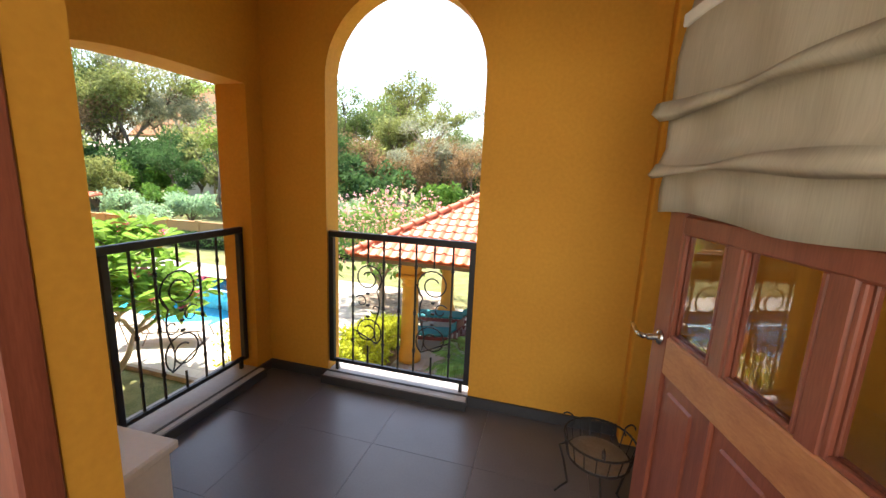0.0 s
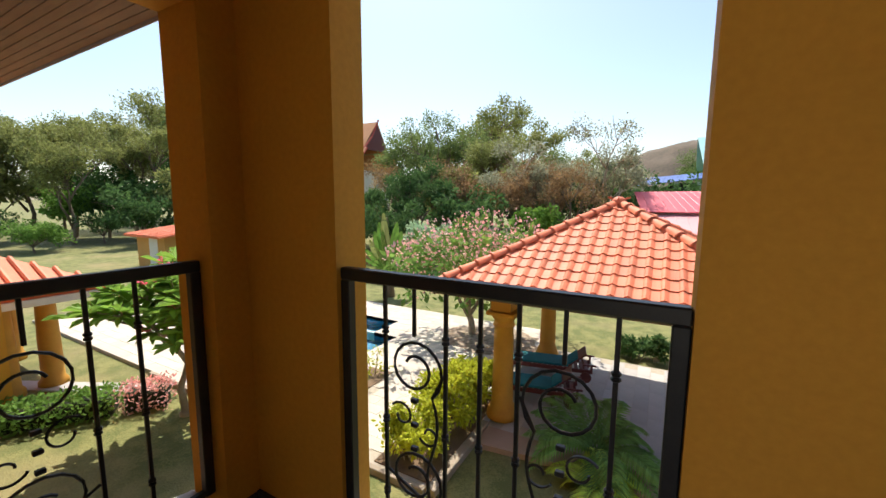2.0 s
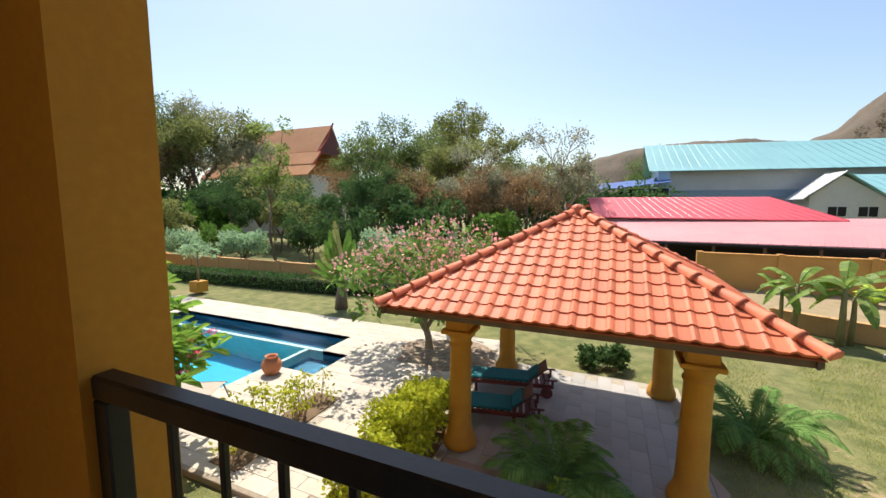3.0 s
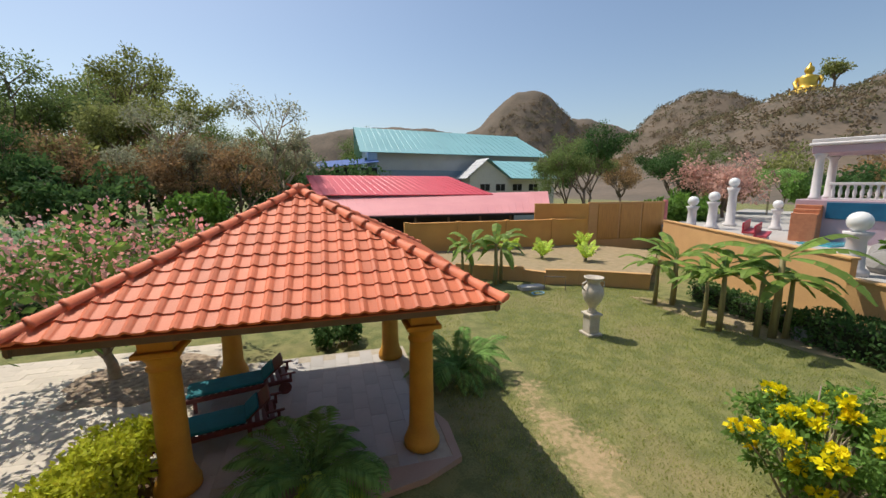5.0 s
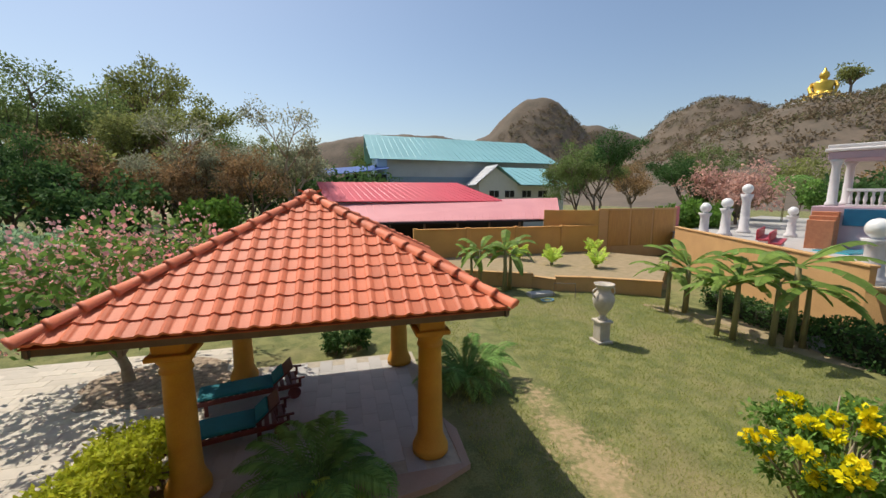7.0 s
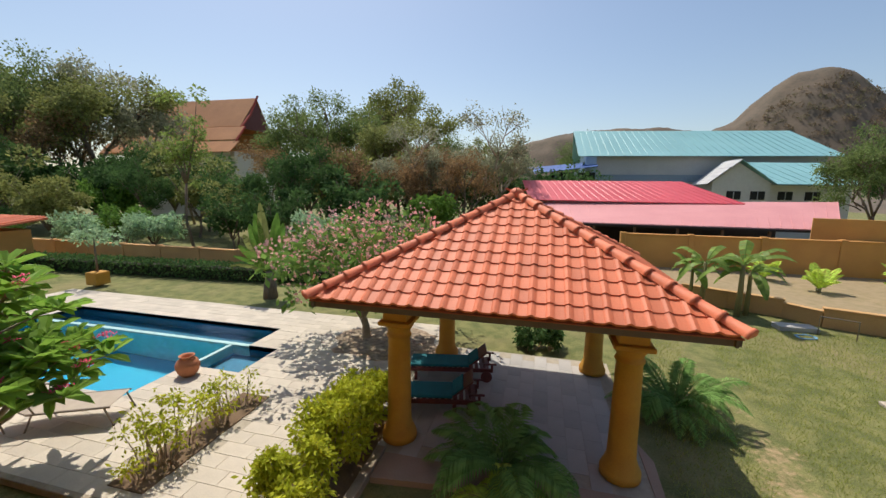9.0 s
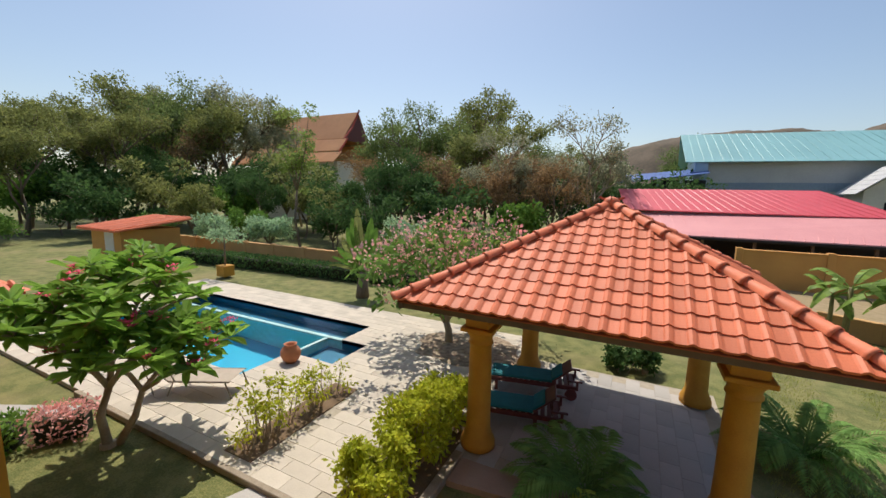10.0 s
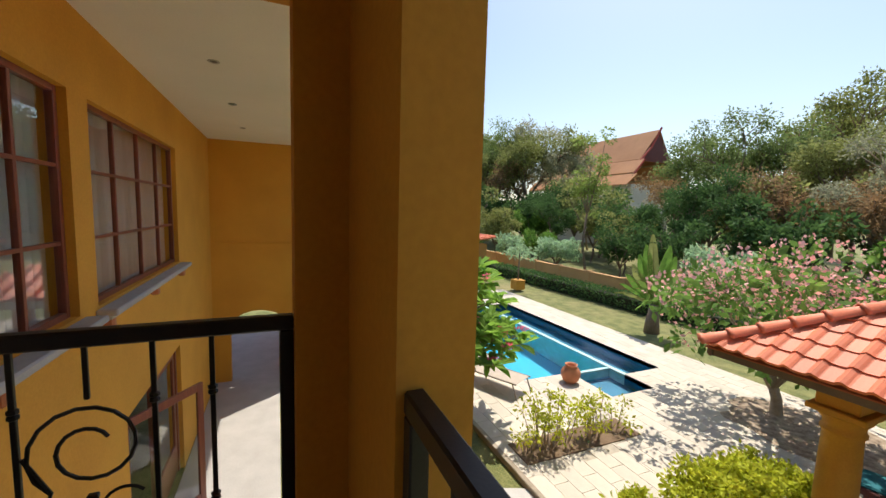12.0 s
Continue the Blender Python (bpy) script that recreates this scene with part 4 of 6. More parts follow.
# ---- furniture ----
def teak_lounger(x, y, rz):
    t = thing("sun_lounger", "dark red wooden lounger with a teal cushion and a raised back", "lounger", (x, y, 0.005), "pavilion loungers", rz)
    for s in (-1, 1):
        part("side_rail", G().box((-0.95, s * 0.31 - 0.025, 0.22), (0.95, s * 0.31 + 0.025, 0.31), 0.01), lounger_red, t)
        part("handle", G().box((0.72, s * 0.31 - 0.03, 0.40), (1.03, s * 0.31 + 0.03, 0.435), 0.012).box((0.9, s * 0.31 - 0.02, 0.31), (0.95, s * 0.31 + 0.02, 0.40), 0.005), lounger_red, t)
        for xx in (-0.8, 0.45):
            part("leg", G().box((xx - 0.035, s * 0.31 - 0.02, 0), (xx + 0.035, s * 0.31 + 0.02, 0.22), 0.008), lounger_red, t)
        wl = part("wheel", G().lathe([(0.03, -0.02), (0.12, -0.02), (0.13, -0.01), (0.13, 0.01), (0.12, 0.02), (0.03, 0.02)], n=20), lounger_red, t)
        wl.matrix_basis = pose(0.8, s * 0.365, 0.135, 90)
        part("back_stay", G().tube([(0.70, s * 0.22, 0.55), (0.76, s * 0.22, 0.28)], 0.014, 6), lounger_red, t)
    part("axle", G().tube([(0.8, -0.36, 0.135), (0.8, 0.36, 0.135)], 0.014, 8), lounger_red, t)
    for k in range(15):
        part("slat", G().box((-0.9 + k * 0.12, -0.285, 0.29), (-0.82 + k * 0.12, 0.285, 0.31), 0.005), lounger_red, t)
    m = Matrix.Translation((0.42, 0, 0.325)) @ pose(0, 0, 0, 0, -40, 0)
    part("backrest", G().box((0, -0.29, 0), (0.52, 0.29, 0.03), 0.008, m), lounger_red, t)
    part("cushion", G().box((-0.94, -0.3, 0.312), (0.42, 0.3, 0.37), 0.028), teal, t, "teal fabric cushion")
    part("back_cushion", G().box((0.02, -0.29, 0.032), (0.3, 0.28, 0.07), 0.018, m), teal, t, "teal fabric cushion")


lounger_red = M("dark_red_timber", (0.17, 0.035, 0.03), (0.10, 0.02, 0.018), 0.5, 6, 40, 0.2, 0.003)
teal = M("teal_canvas", (0.01, 0.17, 0.20), (0.008, 0.12, 0.145), 0.85, 5, 160, 0.2, 0.002)
teak_lounger(-0.72, 7.05, 12)
teak_lounger(-0.65, 8.45, 12)


def mesh_lounger():
    t = thing("sun_lounger", "beige mesh lounger with a raised back on the deck", "lounger", (-7.25, 4.72, 0.0), "", 25)
    for s in (-1, 1):
        part("side_tube", G().tube([(-0.25, s * 0.33, 0.33), (1.05, s * 0.33, 0.36)], 0.018, 8), alu, t)
        part("leg", G().tube([(0.95, s * 0.33, 0.355), (1.08, s * 0.33, 0.0)], 0.016, 8), alu, t)
        part("leg", G().tube([(-0.15, s * 0.33, 0.335), (-0.3, s * 0.33, 0.0)], 0.016, 8), alu, t)
        part("back_leg", G().tube([(-0.8, s * 0.3, 0.69), (-0.62, s * 0.3, 0.0)], 0.014, 8), alu, t)
        part("foot_cap", G().lathe([(0.02, 0), (0.02, 0.03)], (1.078, s * 0.33, 0.0), 8), slate_dark, t)
        part("arm_rest", G().tube([(-0.75, s * 0.35, 0.55), (-0.2, s * 0.36, 0.58), (-0.1, s * 0.345, 0.34)], 0.016, 8), alu, t)
        part("back_tube", G().tube([(-0.25, s * 0.32, 0.33), (-0.85, s * 0.32, 0.72)], 0.016, 8), alu, t)
    part("seat_mesh", G().box((-0.25, -0.31, 0.335), (1.05, 0.31, 0.345), 0.003, pose(0, 0, 0.005, 0, -1.3)), mesh_cloth, t)
    part("back_mesh", G().box((0, -0.3, 0), (0.71, 0.3, 0.01), 0.003, Matrix.Translation((-0.25, 0, 0.335)) @ pose(0, 0, 0, 0, -147)), mesh_cloth, t)


alu = M("bronze_aluminium", (0.3, 0.25, 0.2), (0.22, 0.18, 0.14), 0.4, 10, 90, 0.05, 0.001, metal=0.7)
mesh_cloth = M("beige_mesh_cloth", (0.48, 0.40, 0.32), (0.40, 0.33, 0.26), 0.85, 5, 300, 0.2, 0.001)
mesh_lounger()

pot_ = thing("clay_pot", "round terracotta pot by the pool", "pot", (-6.5, 6.78, 0))
part("body", G().lathe([(0.13, 0.0), (0.2, 0.08), (0.25, 0.2), (0.25, 0.28), (0.2, 0.38), (0.13, 0.43), (0.14, 0.46), (0.17, 0.485), (0.15, 0.49), (0.11, 0.44), (0.1, 0.3)], n=28), terracotta, pot_, "", True)

ux, uy = L(8.47, 9.33)
urn = thing("garden_urn", "weathered white urn on a square pedestal", "urn", (ux, uy, GZ))
plaster = M("weathered_plaster", (0.60, 0.54, 0.45), (0.42, 0.36, 0.28), 0.85, 5, 40, 0.4, 0.006)
part("pedestal", G().box((-0.24, -0.24, 0), (0.24, 0.24, 0.08), 0.015).box((-0.17, -0.17, 0.08), (0.17, 0.17, 0.62), 0.012).box((-0.22, -0.22, 0.62), (0.22, 0.22, 0.69), 0.015), plaster, urn)
part("vase", G().lathe([(0.14, 0.69), (0.15, 0.73), (0.08, 0.80), (0.13, 0.90), (0.25, 1.08), (0.31, 1.28), (0.29, 1.42), (0.2, 1.54), (0.17, 1.60), (0.23, 1.68), (0.28, 1.74), (0.29, 1.77), (0.25, 1.77), (0.16, 1.62)], n=28), plaster, urn, "", True)
for s in (-1, 1):
    part("handle", G().tube([(s * 0.29, 0, 1.38), (s * 0.38, 0, 1.48), (s * 0.36, 0, 1.6), (s * 0.24, 0, 1.66)], 0.022, 8), plaster, urn, "", True)

# ---- garden walls and terraces ----
def wall_run(name, a, b, h, th, mat_, label, cap=True, bays=0.0, base=GZ):
    a, b = Vector((*a, 0)), Vector((*b, 0))
    d = (b - a).normalized()
    m = Matrix.Translation((a.x, a.y, base)) @ pose(0, 0, 0, 0, 0, math.degrees(math.atan2(d.y, d.x)))
    ln = (b - a).length
    g = G().box((0, -th / 2, 0), (ln, th / 2, h), 0.01, m)
    ob = struct(name, g, mat_, label)
    if cap:
        part("coping", G().box((-0.03, -th / 2 - 0.05, h), (ln + 0.03, th / 2 + 0.05, h + 0.07), 0.012, m), mat_, ob)
    x = 0
    while bays and x <= ln:
        part("pier", G().box((x - 0.13, -th / 2 - 0.06, 0), (x + 0.13, th / 2 + 0.06, h + 0.12), 0.012, m), mat_, ob)
        x += bays
    return ob


wall_run("wall_garden_east", (15.6, -12), (15.6, 7.35), 1.72, 0.18, garden_wall, "peach rendered boundary wall")
wall_run("wall_garden_east_high", (15.75, 7.35), (20.6, 18.8), 2.3, 0.18, garden_wall, "peach rendered boundary wall, higher length")
wall_run("wall_garden_north", (5.5, 22.3), (17.8, 22.3), 2.15, 0.2, ochre_out, "ochre rendered back boundary wall", True, 3.2)
wall_run("wall_garden_west", (-40, 16.6), (-10.5, 17.0), 1.05, 0.18, garden_wall, "peach panelled boundary wall", True, 2.6)
wall_run("wall_garden_mid", (-10.5, 17.0), (5.5, 22.3), 1.35, 0.18, garden_wall, "peach panelled boundary wall behind the blossom tree", True, 2.6)
gate_m = M("varnished_gate_panel", (0.55, 0.28, 0.06), (0.40, 0.18, 0.04), 0.5, 3, 40, 0.2, 0.004, stretch=(4, 4, 0.5))
gt = wall_run("wall_garden_gate", (17.7, 22.2), (23.9, 22.2), 3.3, 0.16, garden_wall, "ochre boundary wall with three timber-coloured panels", False)
for k in range(3):
    part("panel", G().box((18.4 + k * 1.8, 22.07, 0.7), (20.05 + k * 1.8, 22.118, 3.1), 0.02), gate_m, gt)
part("pink_edge", G().box((23.9, 22.1, GZ), (24.15, 22.3, 3.3), 0.01), M("pink_paint", (0.6, 0.2, 0.2), None, 0.8), gt)
wall_run("wall_gate_return", (17.7, 22.2), (14.4, 23.4), 3.2, 0.16, ochre_out, "ochre boundary wall return", False)
# raised terrace behind the lawn
tw = [(6.9, 17.2), (8.2, 16.4), (9.6, 15.7), (10.3, 14.9), (11.6, 14.4), (14.0, 12.9)]
for i in range(len(tw) - 1):
    a, b = L(*tw[i]), L(*tw[i + 1])
    wall_run("wall_terrace_%d" % (i + 1), a, b, 0.62 if i != 2 else 0.5, 0.14, garden_wall, "low peach retaining wall of the raised bed", True)
g = G()
top = [L(*p) for p in tw] + [(20.0, 18.5), (17.7, 22.1), (6.0, 22.1)]
g.prism([(x + 0.05, y + 0.1, GZ) for x, y in top], (0, 0, 0.5))
struct("ground_terrace", g, sand, "raised dry planting terrace")
struct("step_terrace", G().box((8.9, 14.4, GZ), (10.0, 14.9, GZ + 0.16), 0.015), stone_grey, "pale concrete garden step")
struct("bench_pipe", G().tube([(9.9, 14.35, GZ), (9.9, 14.35, 0.5), (10.7, 14.0, 0.5), (10.7, 14.0, GZ)], 0.02, 8), alu, "thin metal standpipe rail")
hs = thing("garden_hose", "coiled pale blue garden hose on the lawn", "hose", (9.35, 13.9, GZ + 0.02))
part("coil", G().tube([((0.25 + 0.02 * (k % 3)) * math.cos(k * 0.5), 0.2 * math.sin(k * 0.5), 0.01 * (k % 4)) for k in range(40)], 0.018, 6), M("pale_blue_hose", (0.2, 0.42, 0.62), None, 0.5), hs)

# ---- outbuildings in the garden ----
hut = thing("pool_hut", "small ochre pool hut with a low terracotta roof", "hut", (-27.2, 12.9, GZ))
part("wall", G().box((-1.0, -1.6, 0), (2.4, 1.6, 2.05), 0.01), ochre_out, hut)
rf = part("roof", G().prism([(-1.5, -2.1, 2.0), (2.9, -2.1, 2.0), (2.9, 2.1, 2.55), (-1.5, 2.1, 2.55)], (0, 0, 0.1)), tile_clay_i, hut)
for k in range(17):
    part("tile_rib", G().tube([(-1.35 + k * 0.25, -2.12, 2.12), (-1.35 + k * 0.25, 2.12, 2.67)], 0.06, 6), tile_clay, rf)
part("door", G().box((0.6, -1.63, 0), (1.6, -1.601, 1.9), 0.01), plastic_white, hut, "white painted door")
porch = thing("porch", "low terracotta porch roof on round yellow columns", "porch", (-12.2, 0.8, GZ))
for x in (1.45, -1.4):
    for y in (0.62, 1.35):
        part("column", G().lathe([(0.27, 0), (0.27, 0.12), (0.21, 0.2), (0.2, 1.2), (0.18, 2.0), (0.24, 2.08), (0.24, 2.15)], (x, y, 0), 20), col_paint, porch, "", True)
pr = part("roof", G().prism([(2.3, -2.4, 2.25), (2.3, 2.3, 2.25), (-2.2, 2.3, 2.3), (-2.2, -2.4, 2.3)], (0, 0, 0.08)).add([(2.4, -2.4, 2.33), (2.4, 2.4, 2.33), (-2.3, 2.4, 2.33), (-2.3, -2.4, 2.33), (0.1, -2.4, 3.2), (0.1, 0.6, 3.2)], [(0, 1, 5, 4), (1, 2, 5), (2, 3, 4, 5), (0, 4, 3), (0, 3, 2, 1)]), tile_clay_i, porch)
for k in range(17):
    y = -2.3 + k * 0.28
    part("tile_rib", G().tube([(2.42, y, 2.35), (0.12 if y < 0.6 else 0.12 + (y - 0.6) * 1.2, y, 3.21 if y < 0.6 else 3.21 - (y - 0.6) * 0.45)], 0.05, 6), tile_clay, pr)
part("fascia", G().box((2.28, -2.4, 2.1), (2.36, 2.3, 2.26), 0.01), plastic_white, porch)

# ---- sheds, barn, temple, neighbour ----
red_sheet = M("red_roof_sheet", (0.72, 0.09, 0.12), (0.6, 0.07, 0.09), 0.45, 0.6, 15, 0.1, 0.005, stretch=(1, 1, 1))
pink_sheet = M("faded_pink_roof_sheet", (0.75, 0.33, 0.32), (0.62, 0.25, 0.25), 0.5, 0.5, 15, 0.1, 0.005)
teal_sheet = M("pale_teal_roof_sheet", (0.30, 0.58, 0.60), (0.24, 0.48, 0.5), 0.5, 0.3, 8, 0.1, 0.01)
blue_wall = M("light_blue_cladding", (0.42, 0.56, 0.72), (0.36, 0.48, 0.62), 0.7, 0.4, 8, 0.1, 0.01)
blue_roof = M("deep_blue_sheet", (0.03, 0.10, 0.36), (0.025, 0.08, 0.28), 0.5, 0.4, 8, 0.1, 0.01)
grey_wall = M("grey_white_wall", (0.55, 0.55, 0.55), (0.45, 0.45, 0.46), 0.8, 0.5, 8, 0.1, 0.01)
# near-black colour that stands in for shade under roofs and behind window openings
dark_void = M("painted_shade_black", (0.03, 0.028, 0.026), None, 0.9)


def sheet_roof(parent, p, mat_, pitch=0.5):
    """A corrugated sheet roof on four corners, with raised ribs running down the slope."""
    a, b, c, d = [Vector(q) for q in p]
    ob = part("roof", G().prism([a, b, c, d], (0, 0, 0.06)), mat_, parent)
    n = int((b - a).length / pitch)
    g = G()
    for k in range(n + 1):
        u = k / n
        g.tube([a.lerp(b, u) + Vector((0, 0, 0.07)), d.lerp(c, u) + Vector((0, 0, 0.06))], 0.022, 4)
    tagged(part("ribs", g, mat_, ob, "", False, False), kind="stuff")
    return ob


sh = thing("market_shed", "long open shed with red and faded pink sheet roofs", "shed", (0, 0, 0))
sheet_roof(sh, [(0.4, 27.6, 3.6), (13.2, 27.6, 3.55), (10.6, 31, 4.95), (-0.3, 31, 4.95)], red_sheet)
sheet_roof(sh, [(1.6, 24.0, 2.42), (16.0, 24.0, 2.42), (18.2, 28.2, 3.75), (1.0, 28.2, 3.45)], pink_sheet)
# back wall and eave strip carry the shed's inner shade as black colour
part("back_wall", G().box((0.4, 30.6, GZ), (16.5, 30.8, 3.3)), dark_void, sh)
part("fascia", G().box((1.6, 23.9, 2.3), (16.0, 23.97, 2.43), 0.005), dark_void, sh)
for k in range(7):
    part("post", G().box((2 + k * 2.2, 24.2, GZ), (2.12 + k * 2.2, 24.32, 2.4)), fascia, sh)
bn = thing("barn", "large hall with a pale teal sheet roof and light blue gable", "hall", (0, 0, 0))
part("wall", G().box((7.0, 48.6, GZ), (29.0, 56.5, 8.2)), grey_wall, bn)
part("gable", G().prism([(5.9, 47.9, GZ), (5.9, 57.2, GZ), (5.9, 57.2, 8.2), (5.9, 52.3, 11.3), (5.9, 47.9, 8.2)], (1.1, 0, 0)), blue_wall, bn)
sheet_roof(bn, [(5.0, 47.6, 8.1), (30.0, 47.6, 7.9), (27.2, 52.3, 11.0), (4.6, 52.3, 11.45)], teal_sheet, 0.8)
sheet_roof(bn, [(30.0, 57.5, 7.9), (5.0, 57.5, 8.1), (4.6, 52.35, 11.45), (27.2, 52.35, 11.0)], teal_sheet, 0.8)
sheet_roof(bn, [(-1.0, 45.5, 5.9), (7.0, 46.4, 6.9), (7.0, 50, 7.6), (-0.6, 50, 6.9)], blue_roof, 0.8)
# black block paints the shade under the blue porch roof
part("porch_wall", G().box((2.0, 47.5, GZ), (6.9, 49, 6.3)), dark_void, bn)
part("louvre_band", G().box((7.2, 48.5, 5.3), (29, 48.59, 6.1), 0.01), M("grey_blue_band", (0.28, 0.36, 0.45), None, 0.7), bn)
for k in range(3):
    part("post", G().box((0.5 + k * 2, 46.3, GZ), (0.9 + k * 2, 46.6, 6.3), 0.02), grey_wall, bn)
hs2 = thing("gabled_house", "small white gabled house with a pale teal roof", "house", (0, 0, 0))
part("wall", G().prism([(17.3, 43.9, GZ), (22.2, 43.9, GZ), (22.2, 43.9, 5.2), (19.4, 43.9, 7.1), (17.3, 43.9, 5.3)], (0, 3.5, 0)).box((22.2, 44.6, GZ), (29, 47, 5.0)), plastic_white, hs2)
sheet_roof(hs2, [(19.4, 43.3, 7.35), (16.6, 43.3, 5.0), (16.6, 47.4, 5.0), (19.4, 47.4, 7.35)], grey_wall, 0.6)
sheet_roof(hs2, [(22.4, 43.3, 5.05), (29.5, 43.3, 5.0), (27.5, 47.2, 7.2), (19.4, 47.2, 7.3)], teal_sheet, 0.8)
part("roof", G().prism([(19.4, 43.3, 7.3), (22.4, 43.3, 5.05), (19.4, 47.2, 7.3)], (0, 0, 0.06)), teal_sheet, hs2)
for x in (18.6, 20.6, 23.2, 25.4):
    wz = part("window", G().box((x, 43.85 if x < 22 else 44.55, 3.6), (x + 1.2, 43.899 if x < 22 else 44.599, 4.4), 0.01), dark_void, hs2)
    part("window_frame", G().box((x + 0.57, 43.83 if x < 22 else 44.53, 3.6), (x + 0.63, 43.849 if x < 22 else 44.549, 4.4)), grey_wall, wz)

temple_m = M("orange_temple_tile", (0.66, 0.31, 0.13), (0.52, 0.23, 0.09), 0.6, 0.5, 12, 0.2, 0.01)
temple_g = M("green_gold_border", (0.62, 0.52, 0.28), (0.45, 0.38, 0.18), 0.5, 0.5, 10, 0.1, 0.01)
tp = thing("temple_hall", "temple hall with stepped orange tile roofs and red gable edge", "temple", (-48.5, 50, 0))
part("wall", G().box((-9, -4, GZ), (8.6, 4, 9), 0.02), plastic_white, tp)
for z0, z1, d0, d1, x in ((12.3, 16.6, 3.1, 0.0, 9.4), (10.3, 12.2, 4.9, 3.3, 10.0), (8.6, 10.1, 6.4, 5.0, 10.4)):
    for s in (-1, 1):
        part("roof", G().prism([(-x - 2, s * d0, z0), (x - 0.4, s * d0, z0), (x, s * d1, z1), (-x - 2, s * d1, z1)], (0, 0, 0.15)), temple_m, tp)
        part("border", G().box((-x - 2, s * d0 - 0.1, z0 - 0.25), (x - 0.4, s * d0 + 0.1, z0 - 0.01)), temple_g, tp)
part("gable", G().prism([(9.0, -3.1, 12.2), (9.0, 3.1, 12.2), (9.0, 0, 16.5)], (0.2, 0, 0)), lounger_red, tp)
part("bargeboard", G().tube([(9.3, -3.3, 12.2), (9.45, -1.5, 14.2), (9.6, 0, 17.0)], 0.16, 6), M("red_bargeboard", (0.5, 0.06, 0.03), None, 0.5), tp)
part("bargeboard", G().tube([(9.9, -5.0, 10.2), (10.1, -3.4, 12.3)], 0.14, 6), bpy.data.materials["red_bargeboard"], tp)

# neighbour's terrace with its classical loggia
nb_pink = M("mauve_pink_render", (0.50, 0.36, 0.40), (0.42, 0.30, 0.33), 0.8, 1, 20, 0.2, 0.005)
nb_white = M("white_stucco", (0.72, 0.68, 0.66), (0.6, 0.56, 0.54), 0.75, 2, 30, 0.2, 0.005)
globe_m = M("white_globe", (0.85, 0.84, 0.8), (0.8, 0.79, 0.75), 0.3, 5, 50, 0)
struct("ground_neighbour", G().prism([(16.6, 3, GZ), (48, 3, GZ), (48, 34, GZ), (23.6, 22.0, GZ), (20.9, 18.4, GZ), (16.6, 8.4, GZ)], (0, 0, 1.65)), stone_grey, "neighbouring terrace paving")
lg = thing("loggia", "white and mauve classical loggia with a balustrade", "loggia", (25.0, 14.0, 1.5), "", -71.1)
part("plinth", G().box((-0.6, -0.5, 0), (7.5, 3.4, 2.1), 0.03), nb_pink, lg, "mauve plinth")
part("pool_wall", G().box((0.6, -0.58, 1.2), (3.6, -0.5, 2.0), 0.02), pool_deep, lg, "blue tiled wall")
for k in range(3):
    part("step", G().box((-0.5, -0.5 - 0.3 * (3 - k), 0.0), (0.5, -0.5 - 0.3 * (2 - k), 1.45 + 0.2 * k), 0.02), terracotta, lg, "terracotta step")
for x in (0.0, 3.7):
    for y in (0.0, 2.7):
        part("column", G().lathe([(0.26, 2.1), (0.26, 2.24), (0.2, 2.32), (0.185, 3.4), (0.17, 4.1), (0.21, 4.2), (0.3, 4.38)], (x, y, 0), 18), nb_white, lg, "", True)
part("entablature", G().box((-0.3, -0.3, 4.38), (4.0, 3.0, 4.74), 0.03), nb_pink, lg, "mauve entablature")
part("cornice", G().box((-0.42, -0.42, 4.74), (4.12, 3.12, 4.9), 0.05).box((-0.34, -0.34, 4.9), (4.04, 3.04, 5.07), 0.03), nb_white, lg)
part("handrail", G().box((0.5, -0.1, 2.82), (7.2, 0.1, 2.96), 0.02), nb_white, lg)
part("foot_rail", G().box((0.5, -0.09, 2.1), (7.2, 0.09, 2.2), 0.02), nb_white, lg)
for k in range(26):
    part("baluster", G().lathe([(0.08, 2.2), (0.05, 2.28), (0.085, 2.45), (0.045, 2.7), (0.075, 2.82)], (0.65 + k * 0.25, 0, 0), 10), nb_white, lg, "", True)
for x in (3.7, 5.4):
    part("pier", G().box((x - 0.22, -0.2, 2.1), (x + 0.22, 0.2, 3.0), 0.02), nb_pink, lg, "mauve balustrade pier")
tw2 = thing("pillar_tower", "tall white pillar with a balustraded top", "pillar", (39.6, 13.2, 1.5))
part("shaft", G().lathe([(0.7, 0), (0.7, 0.4), (0.5, 0.6), (0.45, 4.6), (0.6, 4.9), (0.9, 5.2)], n=20), nb_white, tw2, "", True)
part("cap", G().box((-1.2, -1.2, 5.2), (1.6, 1.2, 5.6), 0.04).box((-1.1, -1.1, 6.8), (1.6, -0.9, 7.0), 0.02), nb_white, tw2)
for k in range(6):
    part("baluster", G().lathe([(0.09, 5.6), (0.06, 5.75), (0.1, 6.1), (0.06, 6.5), (0.09, 6.8)], (-0.95 + k * 0.42, -1, 0), 10), nb_white, tw2, "", True)


